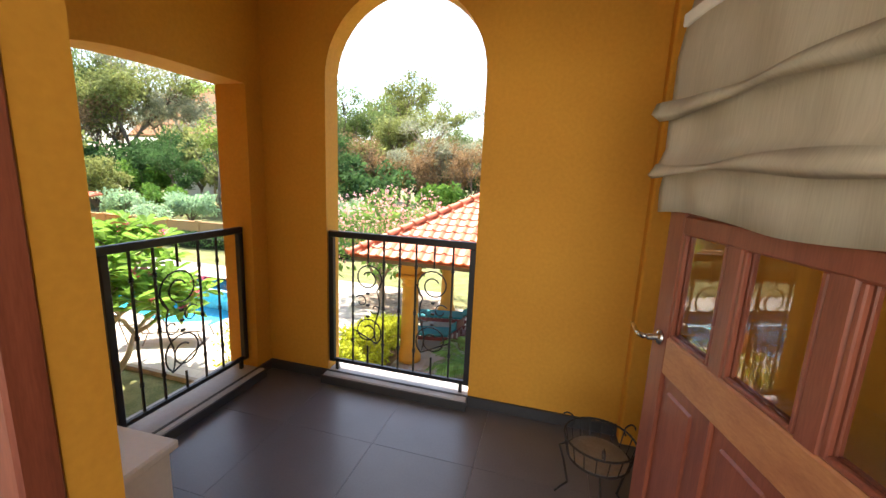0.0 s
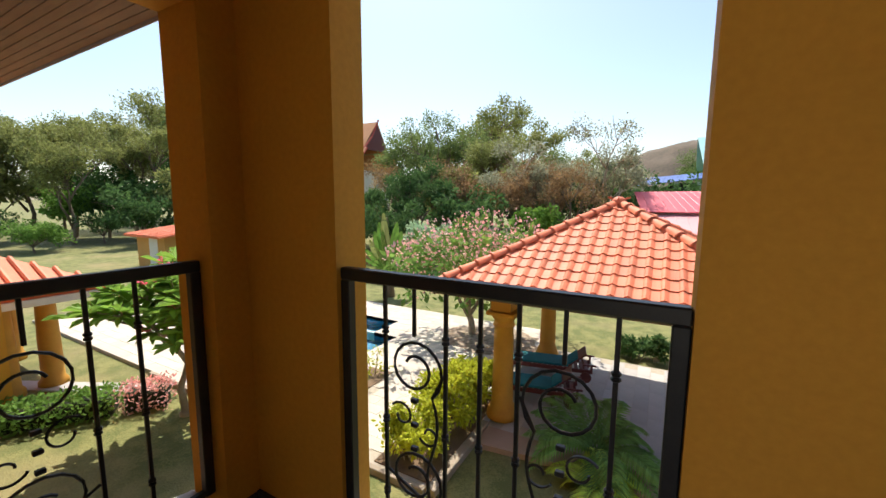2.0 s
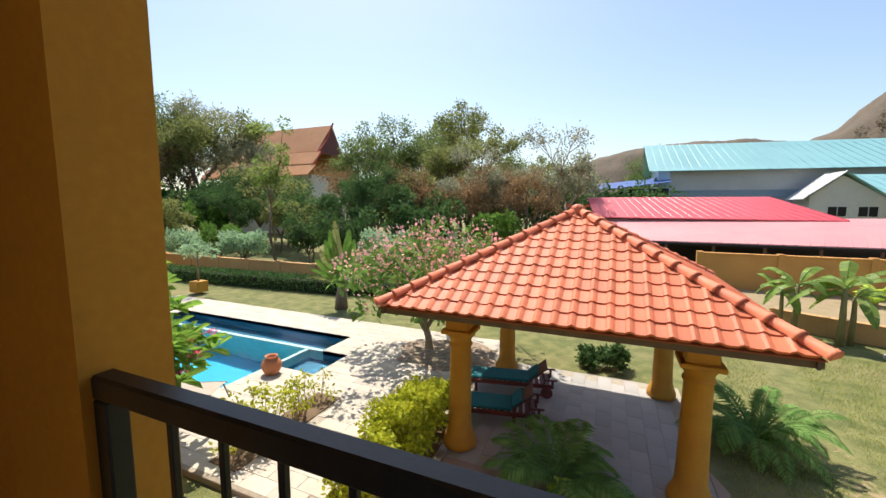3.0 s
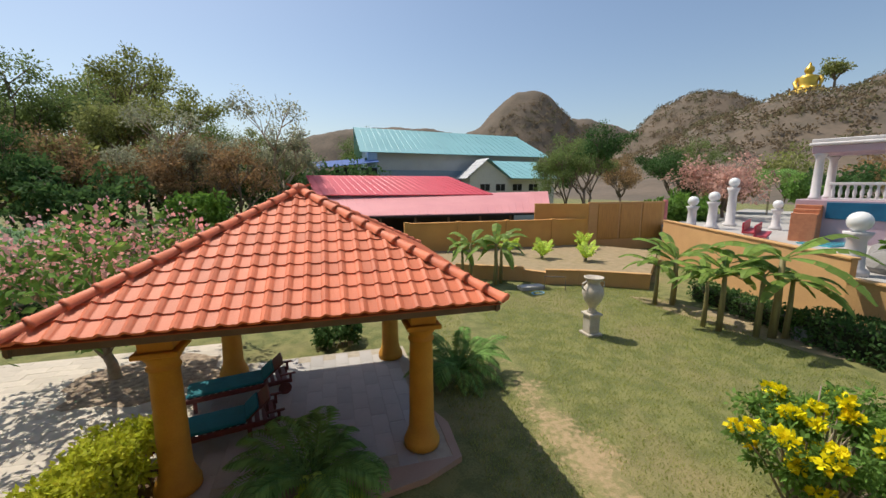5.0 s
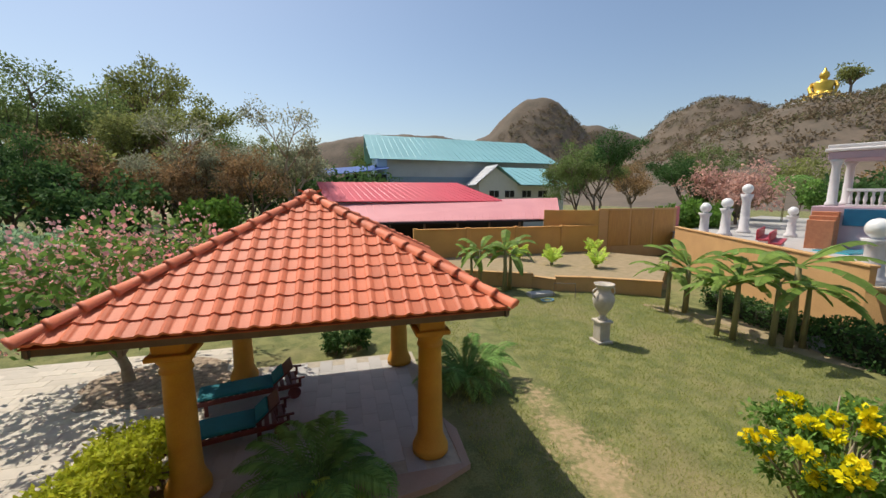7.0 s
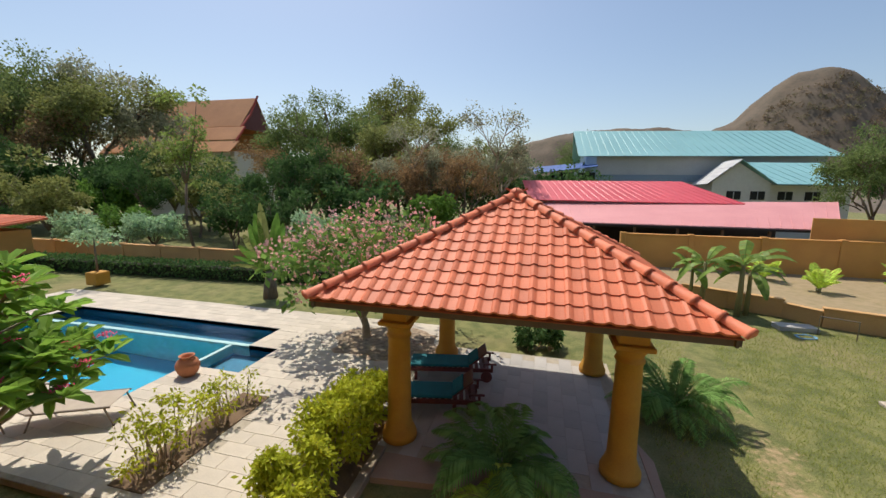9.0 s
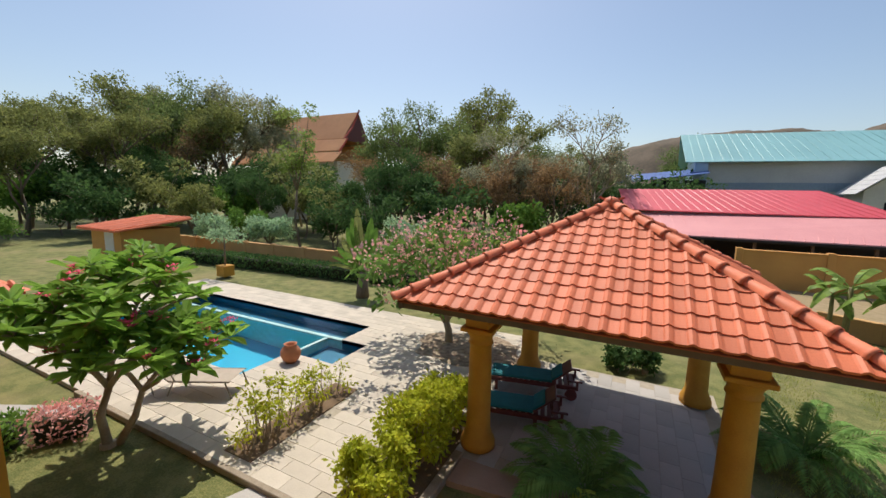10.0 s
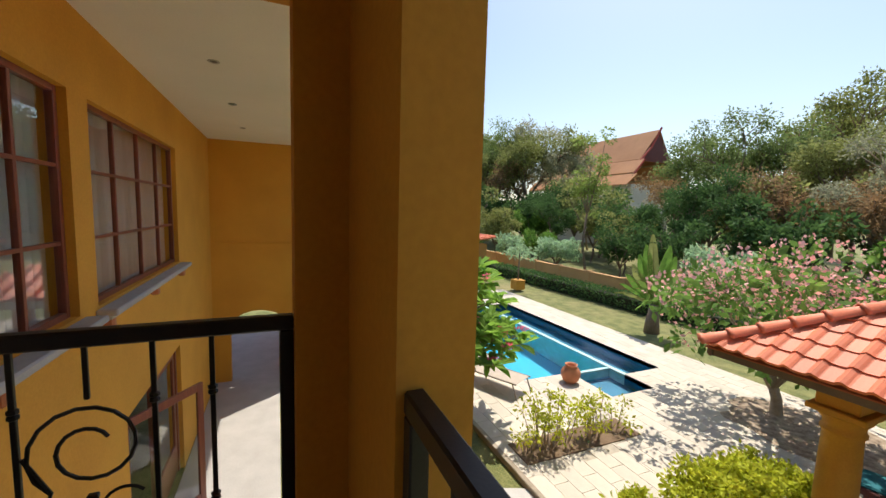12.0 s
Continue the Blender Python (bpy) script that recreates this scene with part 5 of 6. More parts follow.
def globe_post(x, y, z, h, r):
    t = thing("lamp_post", "white round pillar lamp with a globe", "lamp", (x, y, z), "neighbour's globe lamps")
    part("post", G().lathe([(r * 1.7, 0), (r * 1.7, 0.15), (r * 1.2, 0.25), (r, h * 0.8), (r * 1.3, h * 0.9), (r * 1.6, h)], n=16), nb_white, t, "", True)
    part("globe", G().lathe([(0.06, h), (r * 0.7, h + 0.02)] + [(r * 1.35 * math.sin(a), h + r * 1.4 - r * 1.35 * math.cos(a)) for a in [0.4 + i * 0.25 for i in range(11)]] + [(0.01, h + r * 2.75)], n=16), globe_m, t, "", True)


globe_post(16.95, 8.0, 1.55, 1.35, 0.23)
globe_post(22.4, 18.6, 1.55, 1.5, 0.22)
globe_post(25.0, 19.4, 1.55, 1.7, 0.24)
globe_post(27.6, 20.2, 1.55, 2.6, 0.24)
globe_post(28.0, 17.6, 1.55, 1.3, 0.2)
for i, (x, y, w_, d_) in enumerate(((21.6, 13.9, 2.6, 0.5), (22.6, 15.2, 2.6, 0.5))):
    t = thing("garden_bench", "deep red garden seat on the terrace", "bench", (x, y, 1.55), "red terrace seats", 30)
    part("seat", G().box((-w_ / 2, -d_ / 2, 0.35), (w_ / 2, d_ / 2, 0.45), 0.02), M("deep_red_paint", (0.5, 0.05, 0.07), None, 0.5), t)
    part("back", G().box((-w_ / 2, d_ / 2 - 0.08, 0.45), (w_ / 2, d_ / 2, 0.9), 0.02), bpy.data.materials["deep_red_paint"], t)
    part("base", G().box((-w_ / 2 + 0.1, -d_ / 2 + 0.08, 0), (w_ / 2 - 0.1, d_ / 2 - 0.08, 0.35), 0.02), nb_white, t)
struct("water_neighbour", G().box((22.8, 11.8, 1.5), (26.0, 13.2, 1.62), 0.01), M("turquoise_water", (0.08, 0.42, 0.50), None, 0.1, 3, 20, 0.1, 0.01), "neighbour's turquoise pool")
rock_m = M("grey_boulder", (0.30, 0.28, 0.26), (0.19, 0.18, 0.165), 0.9, 1.5, 20, 0.8, 0.03)


def boulder(x, y, z, s, seed, label):
    bm = bmesh.new()
    bmesh.ops.create_icosphere(bm, subdivisions=3, radius=s)
    for v in bm.verts:
        v.co *= 1 + 0.35 * noise.noise(v.co / s * 1.1 + Vector((seed, 0, 0))) + 0.1 * noise.noise(v.co / s * 4 + Vector((seed, 0, 0)))
        v.co.z = v.co.z * 0.7
        if v.co.z < -s * 0.25:
            v.co.z = -s * 0.25
    me = bpy.data.meshes.new("boulder")
    bm.to_mesh(me)
    bm.free()
    me.materials.append(rock_m)
    ob = new("boulder", me)
    ob.location = (x, y, z + s * 0.24)
    tagged(ob, label, "rock", "boulders")


for i, (x, y, s) in enumerate(((18.6, 7.6, 0.8), (19.6, 6.6, 1.0), (20.6, 8.4, 0.9), (18.2, 5.6, 0.9), (21.5, 7.2, 1.1), (17.6, 4.4, 0.7), (22.8, 9.4, 0.8))):
    boulder(x, y, 1.55, s, i * 3.1, "grey boulder of the neighbour's rockery")
boulder(*L(14.15, 7.3), GZ, 0.42, 9.7, "brown-grey boulder beside the hedge")

# golden seated statue on the hill
gold = M("gold_paint", (0.75, 0.50, 0.08), (0.6, 0.38, 0.05), 0.35, 0.2, 3, 0.1, 0.02, metal=0.6)


def hill_z(x, y):
    """Height of the far hills."""
    def bump(cx, cy, h, rx, ry, p=2.0):
        return h * math.exp(-(((x - cx) / rx) ** 2 + ((y - cy) / ry) ** 2) ** (p / 2))
    z = max(bump(238, 445, 116, 84, 75, 2.1), bump(290, 462, 88, 190, 80, 3), bump(90, 490, 72, 200, 70, 2.6), bump(-60, 500, 44, 150, 60))
    z = max(z, bump(262, 150, 52, 105, 90, 2.4), bump(430, 170, 98, 130, 110), bump(345, 300, 88, 85, 80, 2.4))
    return z + 3.0 * noise.noise((x / 18, y / 18, 0)) * min(1, z / 20) + 1.2 * noise.noise((x / 5, y / 5, 3)) * min(1, z / 15)


g = G()
nx, ny = 190, 130
for j in range(ny + 1):
    for i in range(nx + 1):
        x, y = -160 + 760 * i / nx, 55 + 520 * j / ny
        k = min(1, max(0, (math.hypot(x, y) - 85) / 60))
        g.v.append((x, y, GZ - 0.5 + hill_z(x, y) * k))
g.f = [(j * (nx + 1) + i, j * (nx + 1) + i + 1, (j + 1) * (nx + 1) + i + 1, (j + 1) * (nx + 1) + i) for j in range(ny) for i in range(nx)]
hill_m = M("dry_scrub_hillside", (0.165, 0.122, 0.085), (0.105, 0.085, 0.06), 0.95, 0.05, 0.4, 0.35, 0.8, amt=1.3)
tagged(struct("backdrop_hills", g, hill_m, "dry scrub-covered hills in the distance", True), kind="structure")
sz = hill_z(239, 150)
st = G()
st.lathe([(9.5, 0), (9.5, 1.6), (8.0, 1.6), (7.6, 3.5), (5.2, 4.2), (4.2, 5.0), (3.9, 7.2), (4.3, 9.4), (4.0, 10.4), (1.5, 11.2), (1.3, 11.9), (2.0, 12.8), (2.1, 13.8), (1.7, 14.9), (0.9, 15.5), (0.6, 16.6), (0.05, 17.6)], n=24)
st.tube([(4.0, 0, 10), (5.2, -1, 7.5), (4.6, -3.2, 4.6), (0.5, -4.2, 4.2)], [1.0, 1.0, 0.9, 0.7], 8)
st.tube([(-4.0, 0, 10), (-5.2, -1, 7.5), (-4.6, -3.2, 4.6), (-0.5, -4.2, 4.0)], [1.0, 1.0, 0.9, 0.7], 8)
sob = part("statue", st, gold, None, "golden seated statue on the hill", True)
sob.matrix_basis = pose(239, 150, sz - 2.2, 0, 0, -55) @ Matrix.Scale(0.98, 4)
tagged(sob, category="statue")
struct("terrace_statue", G().box((226, 138, sz - 9), (252, 160, sz - 2.2), 0.2), nb_white, "white platform under the statue")


# ---- plants ----
def tree(label, at, h, spread, leafm, seed, n=110, size=0.5, clumps=26, trunk_r=0.16, bare=0.0, fork=0.3, low=0.3, bk=None, group="", flowers=None, rz=0, name="tree", aspect=0.5, flat=0.55):
    t = thing(name, label, "tree" if name == "tree" else name.split("_")[-1], at, group, rz)
    g, tips = limbs(h, trunk_r, 7, spread * 0.8, fork, seed, twigs=3)
    part("trunk", g, bk or bark, t, "", True, False)
    rr = random.Random(seed + 50)
    cl = []
    for k in range(clumps):
        if k < len(tips) and rr.random() > bare:
            p = tips[k]
            cl.append((p.x, p.y, p.z, spread * rr.uniform(0.2, 0.36)))
        else:
            a, q = rr.uniform(0, math.tau), rr.random() ** 0.5
            zz = low + (1 - low) * rr.random()
            rad = spread * q * (0.55 + 0.6 * math.sin(math.pi * min(1, max(0, (zz - low) / (1 - low))) * 0.75 + 0.5))
            cl.append((rad * math.cos(a), rad * math.sin(a), h * zz, spread * rr.uniform(0.14, 0.3)))
    part("crown", leaves(cl, n, size, aspect, flat=flat), leafm, t, "", False, False)
    if flowers:
        fm, fn, fs = flowers
        fl = [(x, y, z + r * 0.35, r * 0.9) for x, y, z, r in cl]
        part("blossoms", leaves(fl, fn, fs, 0.9, -0.5, shell=0.85), fm, t, "", False, False)
    return t


def branched(height, r, spread, fork, seed):
    """A trunk with limbs, branches and twigs, each bent and tapered. Returns the mesh and the twig ends."""
    rr = random.Random(seed)
    g, tips = G(), []

    def grow(p, d, ln, rad, lvl):
        q = p + d * ln
        bend = Vector((rr.uniform(-1, 1), rr.uniform(-1, 1), rr.uniform(-0.3, 0.6))) * ln * 0.13
        g.tube([p, p.lerp(q, 0.5) + bend, q], [rad, rad * 0.8, rad * 0.6], (4, 4, 5, 7)[lvl])
        if lvl == 0:
            tips.append(q)
            return
        cnt = 4 if lvl == 3 else 4 if lvl == 2 else 5
        for k in range(cnt):
            a = k * math.tau / cnt + rr.uniform(-0.7, 0.7)
            side = Vector((math.cos(a), math.sin(a), rr.uniform(-0.1, 0.6)))
            nd = (d * rr.uniform(0.6, 1.05) + side * rr.uniform(0.55, 1.0)).normalized()
            grow(q if k < 2 else p.lerp(q, rr.uniform(0.55, 0.95)), nd, ln * rr.uniform(0.55, 0.85) if lvl < 3 else spread * rr.uniform(0.5, 0.75), rad * 0.55, lvl - 1)

    g.tube([(0, 0, -0.25), (0.02, 0, 0.1)], [r * 1.4, r * 1.05], 7)
    grow(Vector((0, 0, 0)), Vector((rr.uniform(-0.1, 0.1), rr.uniform(-0.1, 0.1), 1)).normalized(), height * fork, r, 3)
    top = max(p.z for p in tips)
    k = height / top
    g.v = [(x, y, z * k) for x, y, z in g.v]
    return g, [Vector((p.x, p.y, p.z * k)) for p in tips]


def wood_tree(label, at, h, spread, leafm, seed, n, size, bare, bk):
    t = thing("tree", label, "tree", at, "woods beyond the wall")
    g, tips = branched(h * 1.2, 0.2, spread * 0.92, 0.27, seed)
    part("trunk", g, bk, t, "", True, False)
    rr = random.Random(seed + 50)
    cl = [(p.x, p.y, p.z, spread * rr.uniform(0.13, 0.27)) for p in tips if rr.random() > bare]
    part("crown", leaves(cl, n, size, 0.55, flat=0.6, shell=0.2), leafm, t, "", False, False)
    return t


# woods beyond the walls: one tree of each kind, then repeats of it
specs = [("tall olive-green tree beyond the wall", lf_olive, 9.5, 4.6, 11), ("dense dark green tree beyond the wall", lf_dark, 8.5, 4.2, 12), ("dusty grey-green half-bare tree beyond the wall", lf_grey, 9.5, 4.2, 13),
         ("dry brown-leaved tree beyond the wall", lf_dry, 7.5, 4.0, 14), ("mid-green tree beyond the wall", lf_muted, 9.5, 4.8, 15)]
places = {
    0: [(-3.5, 39, 0.68), (-13, 37, 1.1), (-46, 33, 1.5), (-64, 34, 1.75), (-8, 48, 0.85), (-24, 62, 1.6), (-72, 22, 1.5), (-58, 14, 1.2), (-85, 45, 1.9)],
    1: [(-15.5, 26, 0.75), (-19.5, 27, 0.72), (-35, 27, 0.8), (-44, 24, 0.8), (-52, 27, 0.95), (28, 37, 0.95), (-62, 18, 0.9), (33, 30, 0.8), (-30, 25, 0.62), (-58, 6, 1.0)],
    2: [(-37, 36, 0.85), (-31.5, 33, 0.75), (-46, 38, 1.7), (-2.6, 33, 0.92), (-52, 36, 1.5), (-70, 30, 1.6), (-5, 36, 0.8), (-60, 26, 1.2), (-9, 30, 0.8)],
    3: [(-13.5, 29.5, 0.85), (-8.5, 30, 0.92), (-10, 34, 0.9), (-24, 34, 0.9), (-4.5, 29, 0.72), (-48, 30, 1.2), (-18, 33, 0.85), (42, 48, 0.9), (52, 60, 1.0)],
    4: [(-19, 40, 1.2), (-28, 42, 1.3), (-9.5, 42, 0.95), (24, 34, 0.75), (44, 40, 0.8), (-56, 32, 1.45), (-76, 36, 1.5), (36, 46, 0.9), (-4, 52, 0.8), (6, 62, 1.0), (18, 60, 0.9)],
}
for k, (lab, lm, h, s, sd) in enumerate(specs):
    x, y, sc = places[k][0]
    bare = {2: 0.35, 3: 0.3}.get(k, 0.0)
    t = wood_tree(lab, (x, y, GZ), h, s, lm, sd, 180 if k not in (2, 3) else 130, 0.2, bare, pale_bark if k == 2 else bark)
    t.matrix_basis = pose(x, y, GZ, 0, 0, sd * 40) @ Matrix.Scale(sc, 4)
    for i, (x, y, sc) in enumerate(places[k][1:]):
        o = copy_thing(t, pose(x, y, GZ, 0, 0, sd * 31 + i * 77))
        o.scale = (sc * 1.0, sc * 1.0, sc * (0.92 + 0.04 * (i % 5)))
tree("slender light green young tree before the temple", (-20.8, 20.6, GZ), 10.2, 1.5, lf_lime_dull, 57, 60, 0.2, 40, 0.1, 0, 0.45, 0.35)
# understorey along the walls
tree("rounded olive shrub beyond the wall", (-33.5, 20.5, GZ), 4.6, 2.6, lf_olive, 21, 260, 0.22, 30, 0.12, 0, 0.2, 0.12, name="round_shrub")
for i, (x, y, h, s, m_, lab) in enumerate(((-25, 19.5, 3.3, 1.6, lf_bright, "bright green shrub beyond the wall"), (-22, 19, 2.8, 1.7, lf_silver, "silvery shrub beyond the wall"), (-28.5, 19.2, 2.4, 1.6, lf_silver, "pale shrub beyond the wall"), (-18.6, 21.5, 3.6, 2.0, lf_dark, "dark glossy shrub beyond the wall"), (-15.2, 21.5, 3.8, 2.1, lf_dark, "dark glossy shrub beyond the wall"), (-10.2, 18.6, 3.0, 1.5, lf_silver, "silvery rounded shrub by the wall"), (-20.5, 24, 4.2, 2.2, lf_olive, "olive shrub beyond the wall"), (-40, 20, 2.6, 2.4, lf_dark, "dark shrub by the hut"), (-36, 18.4, 2.0, 1.8, lf_green, "green shrub by the hut"), (-46, 16, 3.2, 2.6, lf_dark, "dark shrub thicket beyond the lawn"), (-52, 9, 3.4, 3.0, lf_dark, "dark shrub thicket beyond the lawn"), (-42, 10, 2.4, 2.2, lf_green, "loose green shrub beyond the hut"))):
    tree(lab, (x, y, GZ), h, s, m_, 30 + i, 150, 0.22, 22, 0.07, 0, 0.25, 0.12, name="garden_shrub", group="shrubs beyond the wall")
for i, (x, y, s) in enumerate(((-34, 25, 1.5), (-38, 28, 1.7), (-42, 22, 1.6), (-47, 20, 1.9), (-50, 15, 1.8), (-53, 19, 2.2), (-56, 11, 2.0), (-60, 5, 2.2), (-48, 5, 1.7), (-40, 16.5, 1.3), (-27, 27, 1.5), (-22, 28, 1.5), (-6, 26, 1.3), (-11, 25, 1.4), (-16, 30, 1.6), (-58, -4, 2.4), (-1, 33, 1.2), (-30, 31, 1.8), (-36, 33, 1.9), (-43, 30, 2.0), (-51, 31, 2.1), (-20, 36, 1.9), (-13, 33, 1.6), (-7, 36, 1.7), (-25, 40, 2.1), (-1, 42, 1.8), (-14, 43, 2.1), (4, 46, 1.8), (-8, 52, 2.3))):
    src = bpy.data.objects[("garden_shrub", "garden_shrub.003", "garden_shrub.006", "garden_shrub.010")[i % 4]]
    copy_thing(src, pose(x, y, GZ, 0, 0, i * 70)).scale = (s, s, s)
for i, (x, y, s) in enumerate(((-50, 22, 1.1), (-56, 17, 1.2), (-47, 14, 0.9), (-62, 10, 1.3), (-66, 2, 1.4), (-54, 8, 1.0), (-60, -8, 1.3))):
    src = bpy.data.objects[("tree", "tree.002", "tree.004")[i % 3]]
    copy_thing(src, pose(x, y, GZ, 0, 0, i * 50)).scale = (s, s, s)
# neighbour's planting
tree("pink blossom tree on the neighbour's side", (33.5, 25.5, GZ), 7.0, 3.6, lf_pale_pink, 61, 120, 0.28, 30, 0.16, 0, 0.35, 0.45)
tree("leafy green shrub on the neighbour's side", (18.0, 6.9, 1.55), 1.5, 0.95, lf_bright, 62, 120, 0.2, 16, 0.05, 0, 0.2, 0.1, name="garden_shrub")
tree("clipped green shrub by the loggia", (34.5, 19.9, 1.55), 3.2, 1.7, lf_green, 63, 150, 0.25, 20, 0.08, 0, 0.2, 0.15, name="garden_shrub")
for i, (x, y, h, s, m_) in enumerate(((29, 24.5, 3.6, 2.0, lf_bright), (27, 25.5, 3.0, 1.8, lf_green), (45, 24, 6, 3.2, lf_dark), (50, 20, 7, 3.6, lf_olive), (44, 17.5, 5.5, 3, lf_green), (56, 26, 8, 4, lf_dry), (40, 30, 6, 3, lf_dry), (60, 38, 9, 5, lf_olive))):
    tree("leafy tree behind the loggia" if i > 1 else "bright leafy shrub by the lane", (x, y, GZ), h, s, m_, 70 + i, 130, 0.34, 24, 0.12, 0, 0.3, 0.2, group="neighbour's trees")

# scrub on the hillside
rs = random.Random(5)
cl = []
for i in range(5200):
    x, y = rs.uniform(90, 420), rs.uniform(70, 420)
    z = hill_z(x, y)
    if z < 14:
        continue
    cl.append((x, y, z, rs.uniform(1.6, 3.4)))
for nm, m_, sel in (("scrub_dry", lf_scrub, 0), ("scrub_dusty", lf_olive_dull, 1), ("scrub_brown", lf_scrub, 2)):
    tagged(part(nm, leaves([c for i, c in enumerate(cl) if i % 3 == sel], 34, 1.3, 0.5), m_, None, "dry scrub covering the hillside", False, False), category="scrub", kind="stuff")
tree("spreading tree beside the statue on the hill", (262, 152, hill_z(262, 152) - 1), 17, 9, lf_olive, 81, 60, 1.4, 20, 0.7, 0, 0.45, 0.6)


# frangipani with bent limbs
def frangipani(at):
    t = thing("frangipani_tree", "frangipani with bent bare limbs and a few red blossoms", "tree", at)
    rr = random.Random(4)
    g, tips = G(), []

    def grow(p, d, r, ln, lvl):
        q = p + d * ln
        mid = p.lerp(q, 0.5) + Vector((rr.uniform(-1, 1), rr.uniform(-1, 1), 0.3)) * ln * 0.12
        g.tube([p, mid, q], [r, r * 0.88, r * 0.75], 7)
        if lvl < 2:
            tips.append((q, d))
        if lvl == 0:
            return
        for k in range(3 if lvl > 2 else 2 + (rr.random() > 0.45)):
            a = k * math.tau / 3 + rr.uniform(-0.6, 0.6)
            nd = (d * 0.62 + Vector((math.cos(a), math.sin(a), rr.uniform(-0.1, 0.4))) * 0.72).normalized()
            grow(q, nd, r * 0.68, ln * rr.uniform(0.66, 0.86), lvl - 1)
    g.tube([(0, 0, -0.2), (0, 0, 0.04)], [0.1, 0.08], 9)
    grow(Vector((0, 0, 0)), Vector((0.12, 0.05, 1)).normalized(), 0.05, 0.62, 4)
    grow(Vector((0.05, 0.08, 0.0)), Vector((0.35, 0.3, 0.9)).normalized(), 0.042, 0.6, 3)
    part("trunk", g, pale_bark, t, "", True, False)
    lv, fl = G(), G()
    for q, d in tips:
        for k in range(10):
            a = k * 2.4
            o = Vector((math.cos(a), math.sin(a), rr.uniform(-0.15, 0.75))).normalized()
            s = o.cross(Vector((0, 0, 1))).normalized()
            ln, w = rr.uniform(0.2, 0.34), rr.uniform(0.035, 0.055)
            b = q + d * rr.uniform(-0.06, 0.06)
            pts = [b, b + o * ln * 0.35 + s * w + Vector((0, 0, 0.01)), b + o * ln * 0.75 + s * w * 0.9, b + o * ln + Vector((0, 0, -0.05)), b + o * ln * 0.75 - s * w * 0.9, b + o * ln * 0.35 - s * w + Vector((0, 0, 0.01))]
            lv.add(pts, [(0, 1, 2, 3), (0, 3, 4, 5)])
        if rr.random() < 0.2:
            for k in range(7):
                c = q + d * 0.1 + Vector((rr.uniform(-1, 1), rr.uniform(-1, 1), rr.uniform(-0.3, 1))) * 0.07
                for m_ in range(5):
                    a = m_ * math.tau / 5
                    fl.add([c, c + Vector((math.cos(a), math.sin(a), 0.4)) * 0.035, c + Vector((math.cos(a + 0.6), math.sin(a + 0.6), 0.5)) * 0.045], [(0, 1, 2)])
    part("leaves", lv, lf_frangi, t, "", False, False)
    part("blossoms", fl, lf_red, t, "", False, False)


fx, fy = L(-6.5, 2.9)
frangipani((fx, fy, GZ))
bpy.data.objects["frangipani_tree"].scale = (1.55, 1.55, 1.8)

# pink blossom tree behind the pavilion
tree("broad tree covered in pink blossom beside the pavilion", (-3.6, 10.1, 0.0), 3.45, 2.5, lf_green, 91, 70, 0.22, 48, 0.12, 0, 0.2, 0.34, pale_bark, "", (lf_pink, 75, 0.085), flat=0.5)


# low planting
def shrub(label, at, rx, ry, h, m_, seed, n=80, size=0.09, clumps=24, group=""):
    t = thing("garden_shrub", label, "shrub", at, group)
    rr = random.Random(seed)
    g, cl = G(), []
    for k in range(clumps):
        a, q = rr.uniform(0, math.tau), rr.random() ** 0.5
        p = Vector((rx * q * math.cos(a), ry * q * math.sin(a), h * (0.35 + 0.65 * rr.random()) * (1.15 - 0.45 * q)))
        b = Vector((p.x * 0.35, p.y * 0.75, 0))
        g.tube([b + Vector((0, 0, -0.05)), b.lerp(p, 0.5) + Vector((rr.uniform(-0.05, 0.05), 0, 0.03)), p], [0.014, 0.01, 0.004], 5)
        cl.append((p.x, p.y, p.z, h * rr.uniform(0.13, 0.24)))
    part("stalk", g, pale_bark, t, "", False, False)
    part("foliage", leaves(cl, n, size, 0.5, shell=0.15), m_, t, "", False, False)
    return t


struct("ground_shrub_bed", G().box((-4.72, 3.75, -0.011), (-4.06, 6.45, 0.012), 0.004), soil, "dry soil planting bed in the deck")
struct("ground_lime_bed", G().box((-2.35, 3.62, -0.011), (-1.29, 6.6, 0.010), 0.004), soil, "dry soil bed beside the pavilion")
shrub("thin yellow-green shrub in the deck bed", (-4.45, 4.45, 0.0), 0.45, 0.7, 1.0, lf_lime, 5, 46, 0.075, 26, "deck bed shrubs")
shrub("thin yellow-green shrub in the deck bed", (-4.35, 5.75, 0.0), 0.35, 0.6, 0.85, lf_lime, 6, 40, 0.075, 18, "deck bed shrubs")
for i, (y, h) in enumerate(((4.2, 0.95), (4.95, 1.05), (5.7, 1.0), (6.4, 0.95))):
    shrub("dense lime-yellow hedge shrub beside the pavilion", (-1.85, y, 0.0), 0.55, 0.55, h, lf_lime, 10 + i, 130, 0.085, 26, "lime hedge shrubs")
for i, (x, y) in enumerate(((1.15, 10.75), (1.6, 10.9))):
    shrub("small dark green shrub behind the pavilion", (x, y, GZ), 0.4, 0.35, 0.7, lf_dark, 20 + i, 90, 0.1, 16)


